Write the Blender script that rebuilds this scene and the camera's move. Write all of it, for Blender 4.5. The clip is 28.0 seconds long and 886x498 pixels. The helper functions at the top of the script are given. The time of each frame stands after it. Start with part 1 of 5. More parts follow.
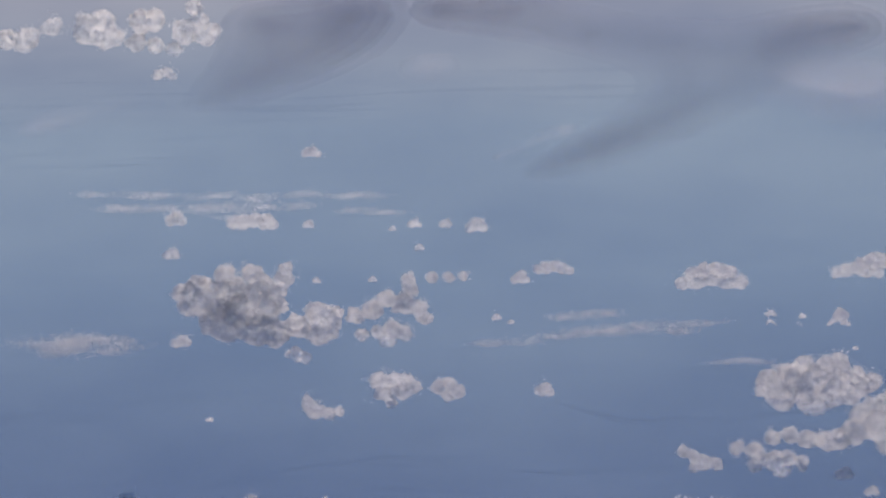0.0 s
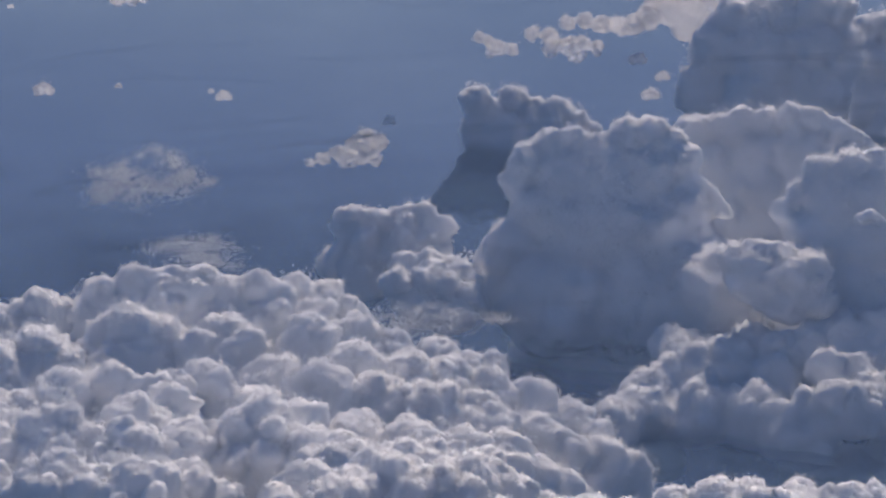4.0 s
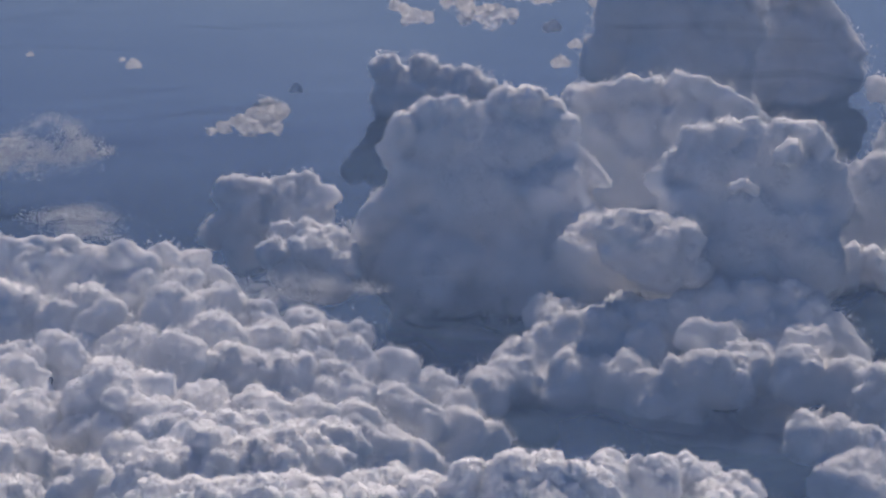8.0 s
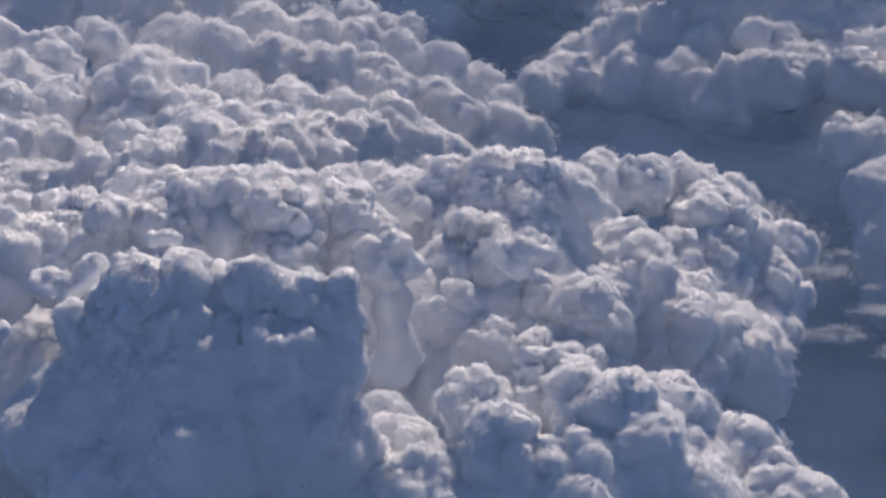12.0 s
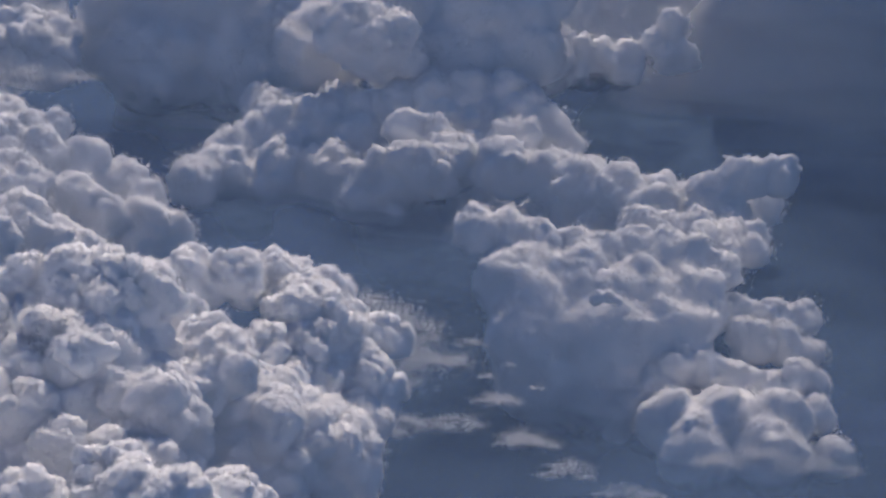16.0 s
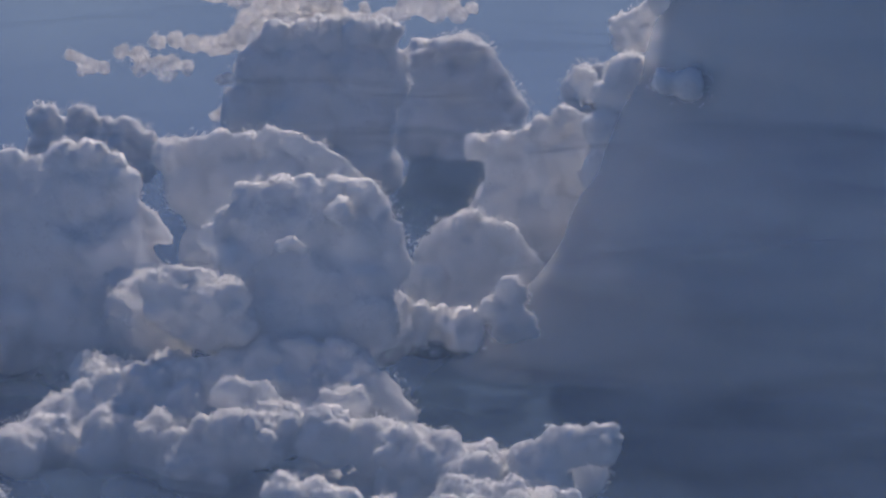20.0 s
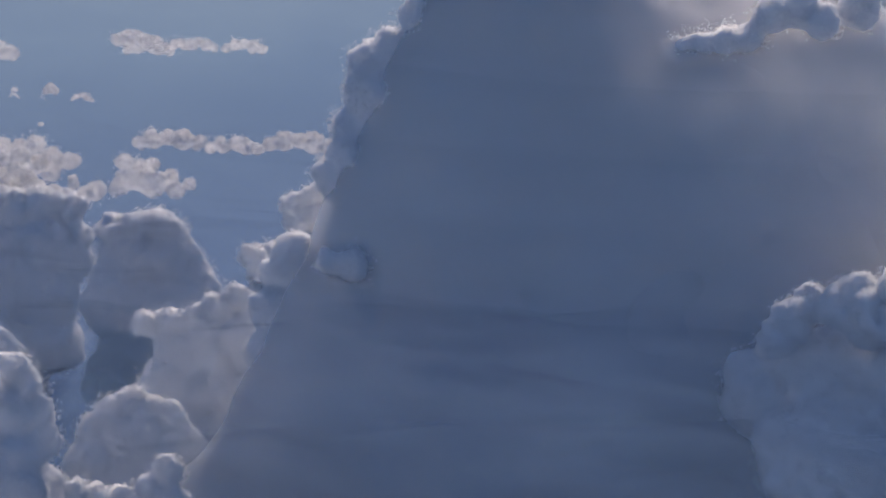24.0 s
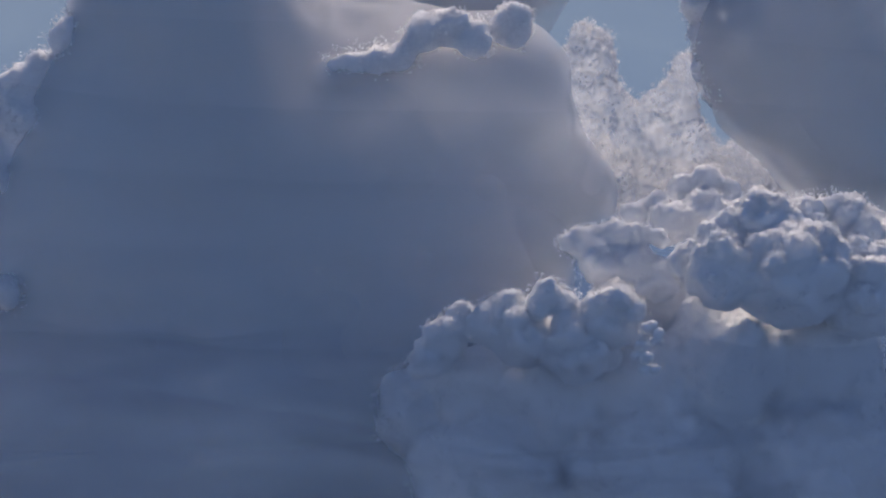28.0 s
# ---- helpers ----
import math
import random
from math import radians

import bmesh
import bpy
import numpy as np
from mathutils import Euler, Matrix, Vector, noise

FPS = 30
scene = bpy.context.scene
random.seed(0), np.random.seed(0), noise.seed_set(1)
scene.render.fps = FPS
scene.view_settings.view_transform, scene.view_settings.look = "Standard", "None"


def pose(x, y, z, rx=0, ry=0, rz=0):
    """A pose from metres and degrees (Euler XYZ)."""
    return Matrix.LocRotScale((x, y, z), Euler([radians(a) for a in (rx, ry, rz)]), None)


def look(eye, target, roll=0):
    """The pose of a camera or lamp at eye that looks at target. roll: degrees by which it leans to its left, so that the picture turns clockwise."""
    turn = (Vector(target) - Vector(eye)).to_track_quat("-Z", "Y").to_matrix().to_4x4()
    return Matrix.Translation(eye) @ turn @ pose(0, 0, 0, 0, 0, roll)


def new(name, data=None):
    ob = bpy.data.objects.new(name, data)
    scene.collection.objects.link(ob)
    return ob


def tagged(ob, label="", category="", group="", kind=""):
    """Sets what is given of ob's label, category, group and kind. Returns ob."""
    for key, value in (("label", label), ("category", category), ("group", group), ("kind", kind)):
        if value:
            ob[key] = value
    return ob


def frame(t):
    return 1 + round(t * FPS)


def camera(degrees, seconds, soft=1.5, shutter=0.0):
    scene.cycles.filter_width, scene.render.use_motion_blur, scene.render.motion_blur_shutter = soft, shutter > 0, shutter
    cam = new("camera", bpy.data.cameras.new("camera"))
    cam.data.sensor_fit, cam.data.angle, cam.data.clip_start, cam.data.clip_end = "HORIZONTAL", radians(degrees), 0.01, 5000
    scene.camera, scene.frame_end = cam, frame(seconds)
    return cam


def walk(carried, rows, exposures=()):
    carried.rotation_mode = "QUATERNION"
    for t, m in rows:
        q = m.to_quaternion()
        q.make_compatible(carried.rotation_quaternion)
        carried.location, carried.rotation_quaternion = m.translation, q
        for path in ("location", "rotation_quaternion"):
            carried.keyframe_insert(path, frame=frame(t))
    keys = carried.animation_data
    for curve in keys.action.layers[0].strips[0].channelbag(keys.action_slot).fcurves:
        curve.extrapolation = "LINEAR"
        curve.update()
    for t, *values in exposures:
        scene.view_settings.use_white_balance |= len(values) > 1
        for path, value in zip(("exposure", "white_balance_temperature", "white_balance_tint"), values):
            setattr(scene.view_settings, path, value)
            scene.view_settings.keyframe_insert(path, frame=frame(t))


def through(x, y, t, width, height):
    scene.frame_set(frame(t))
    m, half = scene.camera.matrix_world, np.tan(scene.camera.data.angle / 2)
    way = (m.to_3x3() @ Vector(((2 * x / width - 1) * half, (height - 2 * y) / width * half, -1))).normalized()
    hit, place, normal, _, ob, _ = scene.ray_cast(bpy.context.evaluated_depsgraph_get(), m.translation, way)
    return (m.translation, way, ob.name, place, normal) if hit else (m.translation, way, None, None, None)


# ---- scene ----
# Cloud country seen from a passing aeroplane, at about a thirtieth of its true size.
cam = camera(17.823, 28.0, soft=2.6)

# seconds, heading, tilt, lean (degrees); the eye flies level and straight
WAY = [
    (0, 0.319, -4.813, -1.286), (0.5, 0.670, -5.983, -1.071), (1, 0.991, -7.363, -0.939), (1.5, 1.354, -8.572, -0.846),
    (2, 1.777, -9.677, -0.879), (2.5, 2.214, -10.722, -1.073), (3, 2.537, -11.655, -1.134), (3.5, 2.857, -12.594, -1.063),
    (4, 3.029, -13.281, -1.067), (4.5, 3.183, -13.458, -1.139), (6.5, 3.291, -13.602, -0.653), (7, 3.276, -13.759, -0.838),
    (7.5, 3.306, -13.908, -0.971), (8, 3.462, -13.971, -1.034), (8.5, 3.441, -14.147, -1.150), (9, 2.439, -14.698, -1.307),
    (9.5, 1.339, -16.338, -1.362), (10, 0.702, -17.667, -1.394), (10.5, 0.104, -18.821, -1.522), (11, -0.190, -19.687, -1.491),
    (11.5, -0.306, -20.314, -1.142), (12, -0.111, -20.167, -0.849), (12.5, 0.656, -19.877, -0.808), (13, 1.964, -19.630, -0.820),
    (13.5, 2.786, -19.298, -0.780), (15.5, 4.791, -18.560, -0.224), (16, 4.975, -18.383, -0.169), (16.5, 5.091, -18.160, -0.225),
    (17, 5.190, -17.793, -0.381), (17.5, 5.196, -17.290, -0.449), (18, 5.156, -16.483, -0.293), (18.5, 5.250, -15.406, -0.093),
    (19, 5.456, -14.645, 0.075), (19.5, 5.909, -13.902, 0.191), (20, 6.304, -13.006, 0.186), (20.5, 6.829, -12.083, 0.293),
    (21, 7.346, -11.231, 0.578), (21.5, 7.663, -10.480, 0.856), (23.5, 10.277, -9.345, 2.112), (24, 11.201, -9.287, 2.303),
    (24.5, 12.131, -9.168, 2.417), (25, 13.005, -9.210, 2.341), (25.5, 13.904, -9.276, 2.214), (26, 14.708, -9.318, 2.224),
    (26.5, 15.329, -9.246, 2.279), (27, 15.792, -9.125, 2.188), (27.5, 16.120, -8.912, 2.019), (28, 16.280, -8.647, 1.978),
]
SPEED, HEIGHT = 10.0, 480.0


def eye_row(t, heading, tilt, lean):
    return t, pose(SPEED * t, 0, HEIGHT, 90 + tilt, 0, -heading) @ pose(0, 0, 0, 0, 0, lean)


walk(cam, [eye_row(*row) for row in WAY], [(0, 0.0, 5800, 21), (28, 0.0, 5800, 21)])

# ---- light ----
SUN_ELEVATION, SUN_HEADING = radians(46), radians(17)
world = bpy.data.worlds.new("sky")
scene.world = world
scene.cycles.transparent_max_bounces = 24
world.use_nodes = True
wn = world.node_tree.nodes
sky = wn.new("ShaderNodeTexSky")
sky.sky_type = "NISHITA"
sky.sun_disc = False
sky.sun_elevation, sky.sun_rotation = SUN_ELEVATION, SUN_HEADING
sky.altitude, sky.ozone_density = 2000, 3.0
wn["Background"].inputs["Strength"].default_value = 0.07
world.node_tree.links.new(sky.outputs["Color"], wn["Background"].inputs["Color"])

sun = new("sun", bpy.data.lights.new("sun", "SUN"))
sun.data.energy, sun.data.angle, sun.data.color = 4.05, radians(1.2), (1.0, 0.84, 0.61)
toward = Vector((math.sin(SUN_HEADING) * math.cos(SUN_ELEVATION), math.cos(SUN_HEADING) * math.cos(SUN_ELEVATION), math.sin(SUN_ELEVATION)))
sun.matrix_world = look(toward * 1000, (0, 0, 0))


# ---- materials ----
def material(name):
    m = bpy.data.materials.new(name)
    m.use_nodes = True
    t = m.node_tree
    return m, t, t.nodes["Principled BSDF"], t.nodes["Material Output"]


def ramp(t, source, stops):
    r = t.nodes.new("ShaderNodeValToRGB")
    e = r.color_ramp.elements
    while len(e) < len(stops):
        e.new(0.5)
    for k, (p, c) in enumerate(stops):
        e[k].position, e[k].color = p, (*c, 1)
    t.links.new(source, r.inputs["Fac"])
    return r


def grain(t, kind, scale, detail=4.0):
    where = t.nodes.new("ShaderNodeNewGeometry")
    n = t.nodes.new("ShaderNodeTexVoronoi" if kind == "cells" else "ShaderNodeTexNoise")
    n.inputs["Scale"].default_value = scale
    if kind != "cells":
        n.inputs["Detail"].default_value = detail
    t.links.new(where.outputs["Position"], n.inputs["Vector"])
    return n


def cloud_material(name, tint, opacity=1.0, ragged=0.0, size=6.0, through=1.0, relief=1.0):
    """White droplets that scatter light inside and, where "thin" says so, let it through. The grain comes from the
    mesh's own "puff" coordinates, the shading follows the broad form "soft" more than the knobs, "thick" tells
    where the cloud dissolves; ragged: how far noise tears it open."""
    m, t, b, out = material(name)
    ln = t.links.new

    def own(attribute):
        n = t.nodes.new("ShaderNodeAttribute")
        n.attribute_name = attribute
        return n

    def noise_at(scale, detail):
        n = t.nodes.new("ShaderNodeTexNoise")
        n.inputs["Scale"].default_value, n.inputs["Detail"].default_value = scale, detail
        ln(puff.outputs["Vector"], n.inputs["Vector"])
        return n

    def math_node(op, one, two):
        n = t.nodes.new("ShaderNodeMath")
        n.operation = op
        for k, v in enumerate((one, two)):
            if isinstance(v, (int, float)):
                n.inputs[k].default_value = v
            else:
                ln(v, n.inputs[k])
        return n.outputs[0]

    puff, thick, unit, thin, soft = own("puff"), own("thick"), own("unit"), own("thin"), own("soft")
    broad = noise_at(0.05, 3.0)
    c = ramp(t, broad.outputs["Fac"], [(0.3, [v * 0.94 for v in tint]), (0.7, tint)])
    ln(c.outputs["Color"], b.inputs["Base Color"])
    b.inputs["Roughness"].default_value = 1.0
    b.inputs["Specular IOR Level"].default_value = 0.0
    b.inputs["Subsurface Weight"].default_value = 1.0
    b.inputs["Subsurface Radius"].default_value = (1.0, 1.0, 1.0)
    ln(math_node("MULTIPLY", unit.outputs["Fac"], 1.0), b.inputs["Subsurface Scale"])
    height = noise_at(0.2, 4.0).outputs["Fac"]
    knobs = t.nodes.new("ShaderNodeTexVoronoi")
    knobs.feature = "SMOOTH_F1"
    knobs.inputs["Scale"].default_value, knobs.inputs["Smoothness"].default_value = 0.3, 0.5
    ln(puff.outputs["Vector"], knobs.inputs["Vector"])
    height = math_node("SUBTRACT", height, math_node("MULTIPLY", knobs.outputs["Distance"], 0.7))
    bump = t.nodes.new("ShaderNodeBump")
    bump.inputs["Strength"].default_value = 0.7
    ln(math_node("MULTIPLY", math_node("MULTIPLY", unit.outputs["Fac"], thin.outputs["Fac"]), 2.2 * relief), bump.inputs["Distance"])
    ln(height, bump.inputs["Height"])
    blend = t.nodes.new("ShaderNodeMix")
    blend.data_type = "VECTOR"
    ln(math_node("SUBTRACT", 0.7, math_node("MULTIPLY", thin.outputs["Fac"], 0.6)), blend.inputs[0])
    ln(bump.outputs["Normal"], blend.inputs[4])
    ln(soft.outputs["Vector"], blend.inputs[5])
    unit_length = t.nodes.new("ShaderNodeVectorMath")
    unit_length.operation = "NORMALIZE"
    ln(blend.outputs[1], unit_length.inputs[0])
    ln(unit_length.outputs[0], b.inputs["Normal"])
    alpha = thick.outputs["Fac"]
    if ragged:
        tear = noise_at(1.0 / size, 3.0)
        middle = 0.5 + 0.2 * (ragged - 0.5)
        hole = ramp(t, tear.outputs["Fac"], [(middle - 0.2, (0, 0, 0)), (middle + 0.2, (1, 1, 1))])
        alpha = math_node("MULTIPLY", alpha, hole.outputs["Color"])
    if opacity < 1:
        alpha = math_node("MULTIPLY", alpha, opacity)
    veil, solid, leak = t.nodes.new("ShaderNodeBsdfTransparent"), t.nodes.new("ShaderNodeMixShader"), t.nodes.new("ShaderNodeMixShader")
    pale = t.nodes.new("ShaderNodeBsdfTranslucent")
    pale.inputs["Color"].default_value = (*tint, 1)
    ln(math_node("MULTIPLY", math_node("POWER", thin.outputs["Fac"], 2.5), min(0.9, 0.6 * through)), leak.inputs[0])
    ln(b.outputs[0], leak.inputs[1])
    ln(pale.outputs[0], leak.inputs[2])
    ln(alpha, solid.inputs[0])
    ln(veil.outputs[0], solid.inputs[1])
    ln(leak.outputs[0], solid.inputs[2])
    ln(solid.outputs[0], out.inputs["Surface"])
    return m


CLOUD = cloud_material("cloud_white", (0.93, 0.93, 0.94), through=0.0)
STORM = cloud_material("cloud_storm_white", (0.93, 0.93, 0.94), through=0.0, relief=0.15)
THIN = cloud_material("cloud_thin_white", (0.97, 0.95, 0.92), 0.66, through=1.4)
WISP = cloud_material("cloud_wisp_white", (0.95, 0.93, 0.91), 0.85, 0.42, 12.0, through=1.2, relief=0.0)
RIND = cloud_material("cloud_soft_white", (0.93, 0.93, 0.94), 0.3, through=0.5, relief=0.0)
GLOW = cloud_material("cloud_backlit_white", (0.97, 0.95, 0.92), 0.4, through=1.5, relief=0.0)
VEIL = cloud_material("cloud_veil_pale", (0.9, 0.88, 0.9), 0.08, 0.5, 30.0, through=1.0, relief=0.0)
# Same veil in grey: its shaded look is put into the tint.
VEIL_SHADED = cloud_material("cloud_veil_painted_shade", (0.45, 0.45, 0.52), 0.1, 0.5, 30.0, through=0.3, relief=0.0)



def fleck_material(name, tint, soft_share, through):
    """Shreds of droplets: part of the light they send back follows the cloud's broad form, part comes through them."""
    m, t, b, out = material(name)
    t.nodes.remove(b)
    form = t.nodes.new("ShaderNodeAttribute")
    form.attribute_name = "soft"
    back, front, both, loose = (t.nodes.new(k) for k in ("ShaderNodeBsdfTranslucent", "ShaderNodeBsdfDiffuse", "ShaderNodeMixShader", "ShaderNodeBsdfDiffuse"))
    for n in (back, front, loose):
        n.inputs["Color"].default_value = (*tint, 1)
    t.links.new(form.outputs["Vector"], front.inputs["Normal"])
    lit = t.nodes.new("ShaderNodeMixShader")
    lit.inputs[0].default_value = soft_share
    t.links.new(loose.outputs[0], lit.inputs[1])
    t.links.new(front.outputs[0], lit.inputs[2])
    both.inputs[0].default_value = through
    t.links.new(lit.outputs[0], both.inputs[1])
    t.links.new(back.outputs[0], both.inputs[2])
    t.links.new(both.outputs[0], out.inputs["Surface"])
    return m


MIST = fleck_material("cloud_mist_white", (0.97, 0.97, 0.975), 0.6, 0.42)
SHRED = fleck_material("cloud_shred_white", (0.98, 0.97, 0.95), 0.5, 0.55)

SEA, t, b, out = material("sea_haze")
n = grain(t, "noise", 0.003, 5.0)
c = ramp(t, n.outputs["Fac"], [(0.3, (0.05, 0.085, 0.19)), (0.7, (0.07, 0.11, 0.235))])
t.links.new(c.outputs["Color"], b.inputs["Base Color"])
b.inputs["Roughness"].default_value = 0.9
b.inputs["Specular IOR Level"].default_value = 0.1



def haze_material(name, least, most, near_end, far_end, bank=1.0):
    """Blue see-through tint that imitates hazy air; it ends where the far sea begins."""
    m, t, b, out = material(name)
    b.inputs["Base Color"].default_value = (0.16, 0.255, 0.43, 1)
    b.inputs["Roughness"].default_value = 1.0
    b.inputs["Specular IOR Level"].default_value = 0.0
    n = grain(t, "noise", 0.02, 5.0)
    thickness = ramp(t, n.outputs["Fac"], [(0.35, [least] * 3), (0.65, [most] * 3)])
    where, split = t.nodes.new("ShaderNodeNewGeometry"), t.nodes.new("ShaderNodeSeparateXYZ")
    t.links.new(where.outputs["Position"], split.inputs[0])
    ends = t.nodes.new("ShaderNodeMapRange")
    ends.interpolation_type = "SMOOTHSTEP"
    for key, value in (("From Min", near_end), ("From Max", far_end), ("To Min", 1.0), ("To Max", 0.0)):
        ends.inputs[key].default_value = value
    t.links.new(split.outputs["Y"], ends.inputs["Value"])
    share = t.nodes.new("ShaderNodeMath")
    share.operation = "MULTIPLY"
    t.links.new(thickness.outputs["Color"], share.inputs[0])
    # bank makes the imitated haze denser towards the east
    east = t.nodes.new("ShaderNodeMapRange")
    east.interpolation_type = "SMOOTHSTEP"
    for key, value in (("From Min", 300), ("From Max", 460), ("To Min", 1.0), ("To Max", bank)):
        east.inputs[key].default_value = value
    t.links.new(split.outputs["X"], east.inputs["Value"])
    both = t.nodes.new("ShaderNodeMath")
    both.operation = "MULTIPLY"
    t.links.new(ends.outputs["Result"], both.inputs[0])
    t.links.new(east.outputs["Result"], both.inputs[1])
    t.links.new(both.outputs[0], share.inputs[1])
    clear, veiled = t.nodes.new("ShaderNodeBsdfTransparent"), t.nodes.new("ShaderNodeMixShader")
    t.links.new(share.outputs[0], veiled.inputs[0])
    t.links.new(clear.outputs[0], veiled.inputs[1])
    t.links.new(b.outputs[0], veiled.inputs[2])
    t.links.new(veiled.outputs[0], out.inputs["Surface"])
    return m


HAZE = haze_material("low_haze_painted", 0.06, 0.21, 1250, 1750)
HIGH_HAZE = haze_material("high_haze_painted", 0.015, 0.055, 1250, 1750, 1.9)
UPPER_HAZE = haze_material("upper_haze_painted", 0.02, 0.035, 3600, 4400)

# Far haze painted as emission: brighter with height, streaked by noise.
FAR, t, b, out = material("far_haze_painted_glow")
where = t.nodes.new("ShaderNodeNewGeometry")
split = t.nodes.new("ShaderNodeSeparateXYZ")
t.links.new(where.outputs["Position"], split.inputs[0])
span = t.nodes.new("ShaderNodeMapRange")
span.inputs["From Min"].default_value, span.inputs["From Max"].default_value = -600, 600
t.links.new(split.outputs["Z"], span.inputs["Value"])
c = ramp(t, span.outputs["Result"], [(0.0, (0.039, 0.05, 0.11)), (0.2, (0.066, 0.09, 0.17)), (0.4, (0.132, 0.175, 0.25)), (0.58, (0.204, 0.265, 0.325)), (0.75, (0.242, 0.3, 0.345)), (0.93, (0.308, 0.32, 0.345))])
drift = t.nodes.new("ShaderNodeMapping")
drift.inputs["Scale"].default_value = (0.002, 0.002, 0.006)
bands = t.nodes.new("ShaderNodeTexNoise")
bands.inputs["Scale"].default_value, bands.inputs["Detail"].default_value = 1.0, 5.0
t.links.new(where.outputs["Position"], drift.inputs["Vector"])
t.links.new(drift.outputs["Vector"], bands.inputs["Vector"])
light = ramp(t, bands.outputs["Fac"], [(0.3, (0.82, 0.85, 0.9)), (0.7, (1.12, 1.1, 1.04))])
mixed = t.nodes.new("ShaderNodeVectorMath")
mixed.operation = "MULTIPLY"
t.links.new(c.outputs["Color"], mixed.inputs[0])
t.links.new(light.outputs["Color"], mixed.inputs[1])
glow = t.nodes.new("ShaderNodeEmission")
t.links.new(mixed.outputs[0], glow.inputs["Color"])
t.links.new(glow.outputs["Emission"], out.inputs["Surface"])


# ---- helpers for shapes ----
def link_mesh(name, verts, faces, mat, parent=None, smooth=True):
    me = bpy.data.meshes.new(name)
    me.from_pydata(verts, [], faces)
    me.materials.append(mat)
    me.update()
    if smooth:
        me.shade_smooth()
    ob = new(name, me)
    ob.parent = parent
    return ob


def cells(p, size, seed):
    """Distance from each point to the nearest of scattered seeds, one to a cell, in cell widths."""
    q = p / size
    i0 = np.floor(q).astype(np.int64)
    best = np.full(len(p), 9.0)
    for dx in (-1, 0, 1):
        for dy in (-1, 0, 1):
            for dz in (-1, 0, 1):
                c = i0 + (dx, dy, dz)
                h = (c[:, 0] * 73856093) ^ (c[:, 1] * 19349663) ^ (c[:, 2] * 83492791) ^ seed
                h = (h * 2654435761) & 0x7FFFFFFF
                f = np.stack([(h & 1023), (h >> 10) & 1023, (h >> 20) & 1023], 1) / 1023.0
                best = np.minimum(best, ((c + f - q) ** 2).sum(1))
    return np.sqrt(best)


ball = bmesh.new()
bmesh.ops.create_icosphere(ball, subdivisions=2, radius=1)
BALL_V = np.array([v.co[:] for v in ball.verts])
BALL_F = np.array([[v.index for v in f.verts] for f in ball.faces])
ball.free()


def fold(p, seed):
    """Smooth value noise, 0 to 1, one knot a unit."""
    i0 = np.floor(p).astype(np.int64)
    f = p - i0
    f = f * f * (3 - 2 * f)
    total = np.zeros(len(p))
    for dx in (0, 1):
        for dy in (0, 1):
            for dz in (0, 1):
                c = i0 + (dx, dy, dz)
                h = (c[:, 0] * 73856093) ^ (c[:, 1] * 19349663) ^ (c[:, 2] * 83492791) ^ (seed * 7919)
                h = ((h * 2654435761) >> 7) & 0xFFFF
                total += h / 65535.0 * np.where(dx, f[:, 0], 1 - f[:, 0]) * np.where(dy, f[:, 1], 1 - f[:, 1]) * np.where(dz, f[:, 2], 1 - f[:, 2])
    return total


def normals_of(me):
    nor = np.empty(len(me.vertices) * 3)
    me.vertices.foreach_get("normal", nor)
    return nor.reshape(-1, 3)


def marks(me, p, voxel, thick, thin, soft):
    """The mesh's own coordinates in steps of its grain, how dense and how thin it is there, and its broad form."""
    me.attributes.new("puff", "FLOAT_VECTOR", "POINT").data.foreach_set("vector", (p / voxel).ravel())
    me.attributes.new("soft", "FLOAT_VECTOR", "POINT").data.foreach_set("vector", soft.ravel())
    for key, values in (("thick", thick), ("thin", thin), ("unit", np.full(len(p), voxel))):
        me.attributes.new(key, "FLOAT", "POINT").data.foreach_set("value", values)


def spread(me, values, times):
    """Values of the vertices, averaged with their neighbours a number of times."""
    e = np.empty(len(me.edges) * 2, np.int64)
    me.edges.foreach_get("vertices", e)
    a, c = e[::2], e[1::2]
    n = len(values)
    count = 1.0 + np.bincount(a, minlength=n) + np.bincount(c, minlength=n)
    for _ in range(times):
        values = np.stack([(v + np.bincount(a, v[c], n) + np.bincount(c, v[a], n)) / count for v in values.T], 1)
    return values


def pieces_of(me, mat):
    """The mesh's separate pieces, each as a mesh, without the small hollows and crumbs that melting leaves."""
    n, e = len(me.vertices), np.empty(len(me.edges) * 2, np.int64)
    me.edges.foreach_get("vertices", e)
    a, c = e[::2], e[1::2]
    mark = np.arange(n)
    for _ in range(200):
        low = np.minimum(mark[a], mark[c])
        after = mark.copy()
        np.minimum.at(after, a, low)
        np.minimum.at(after, c, low)
        after = after[after]
        if (after == mark).all():
            break
        mark = after
    names, sizes = np.unique(mark, return_counts=True)
    if len(names) == 1:
        return [me]
    quads = np.empty(len(me.polygons) * 4, np.int64)
    me.polygons.foreach_get("vertices", quads)
    quads = quads.reshape(-1, 4)
    p = np.empty(n * 3)
    me.vertices.foreach_get("co", p)
    p = p.reshape(-1, 3)
    whole = []
    for name in names[sizes > 0.06 * sizes.max()]:
        keep, back = np.unique(quads[mark[quads[:, 0]] == name], return_inverse=True)
        piece = bpy.data.meshes.new(me.name)
        piece.from_pydata(p[keep].tolist(), [], back.reshape(-1, 4).tolist())
        piece.materials.append(mat)
        piece.update()
        whole.append(piece)
    return whole


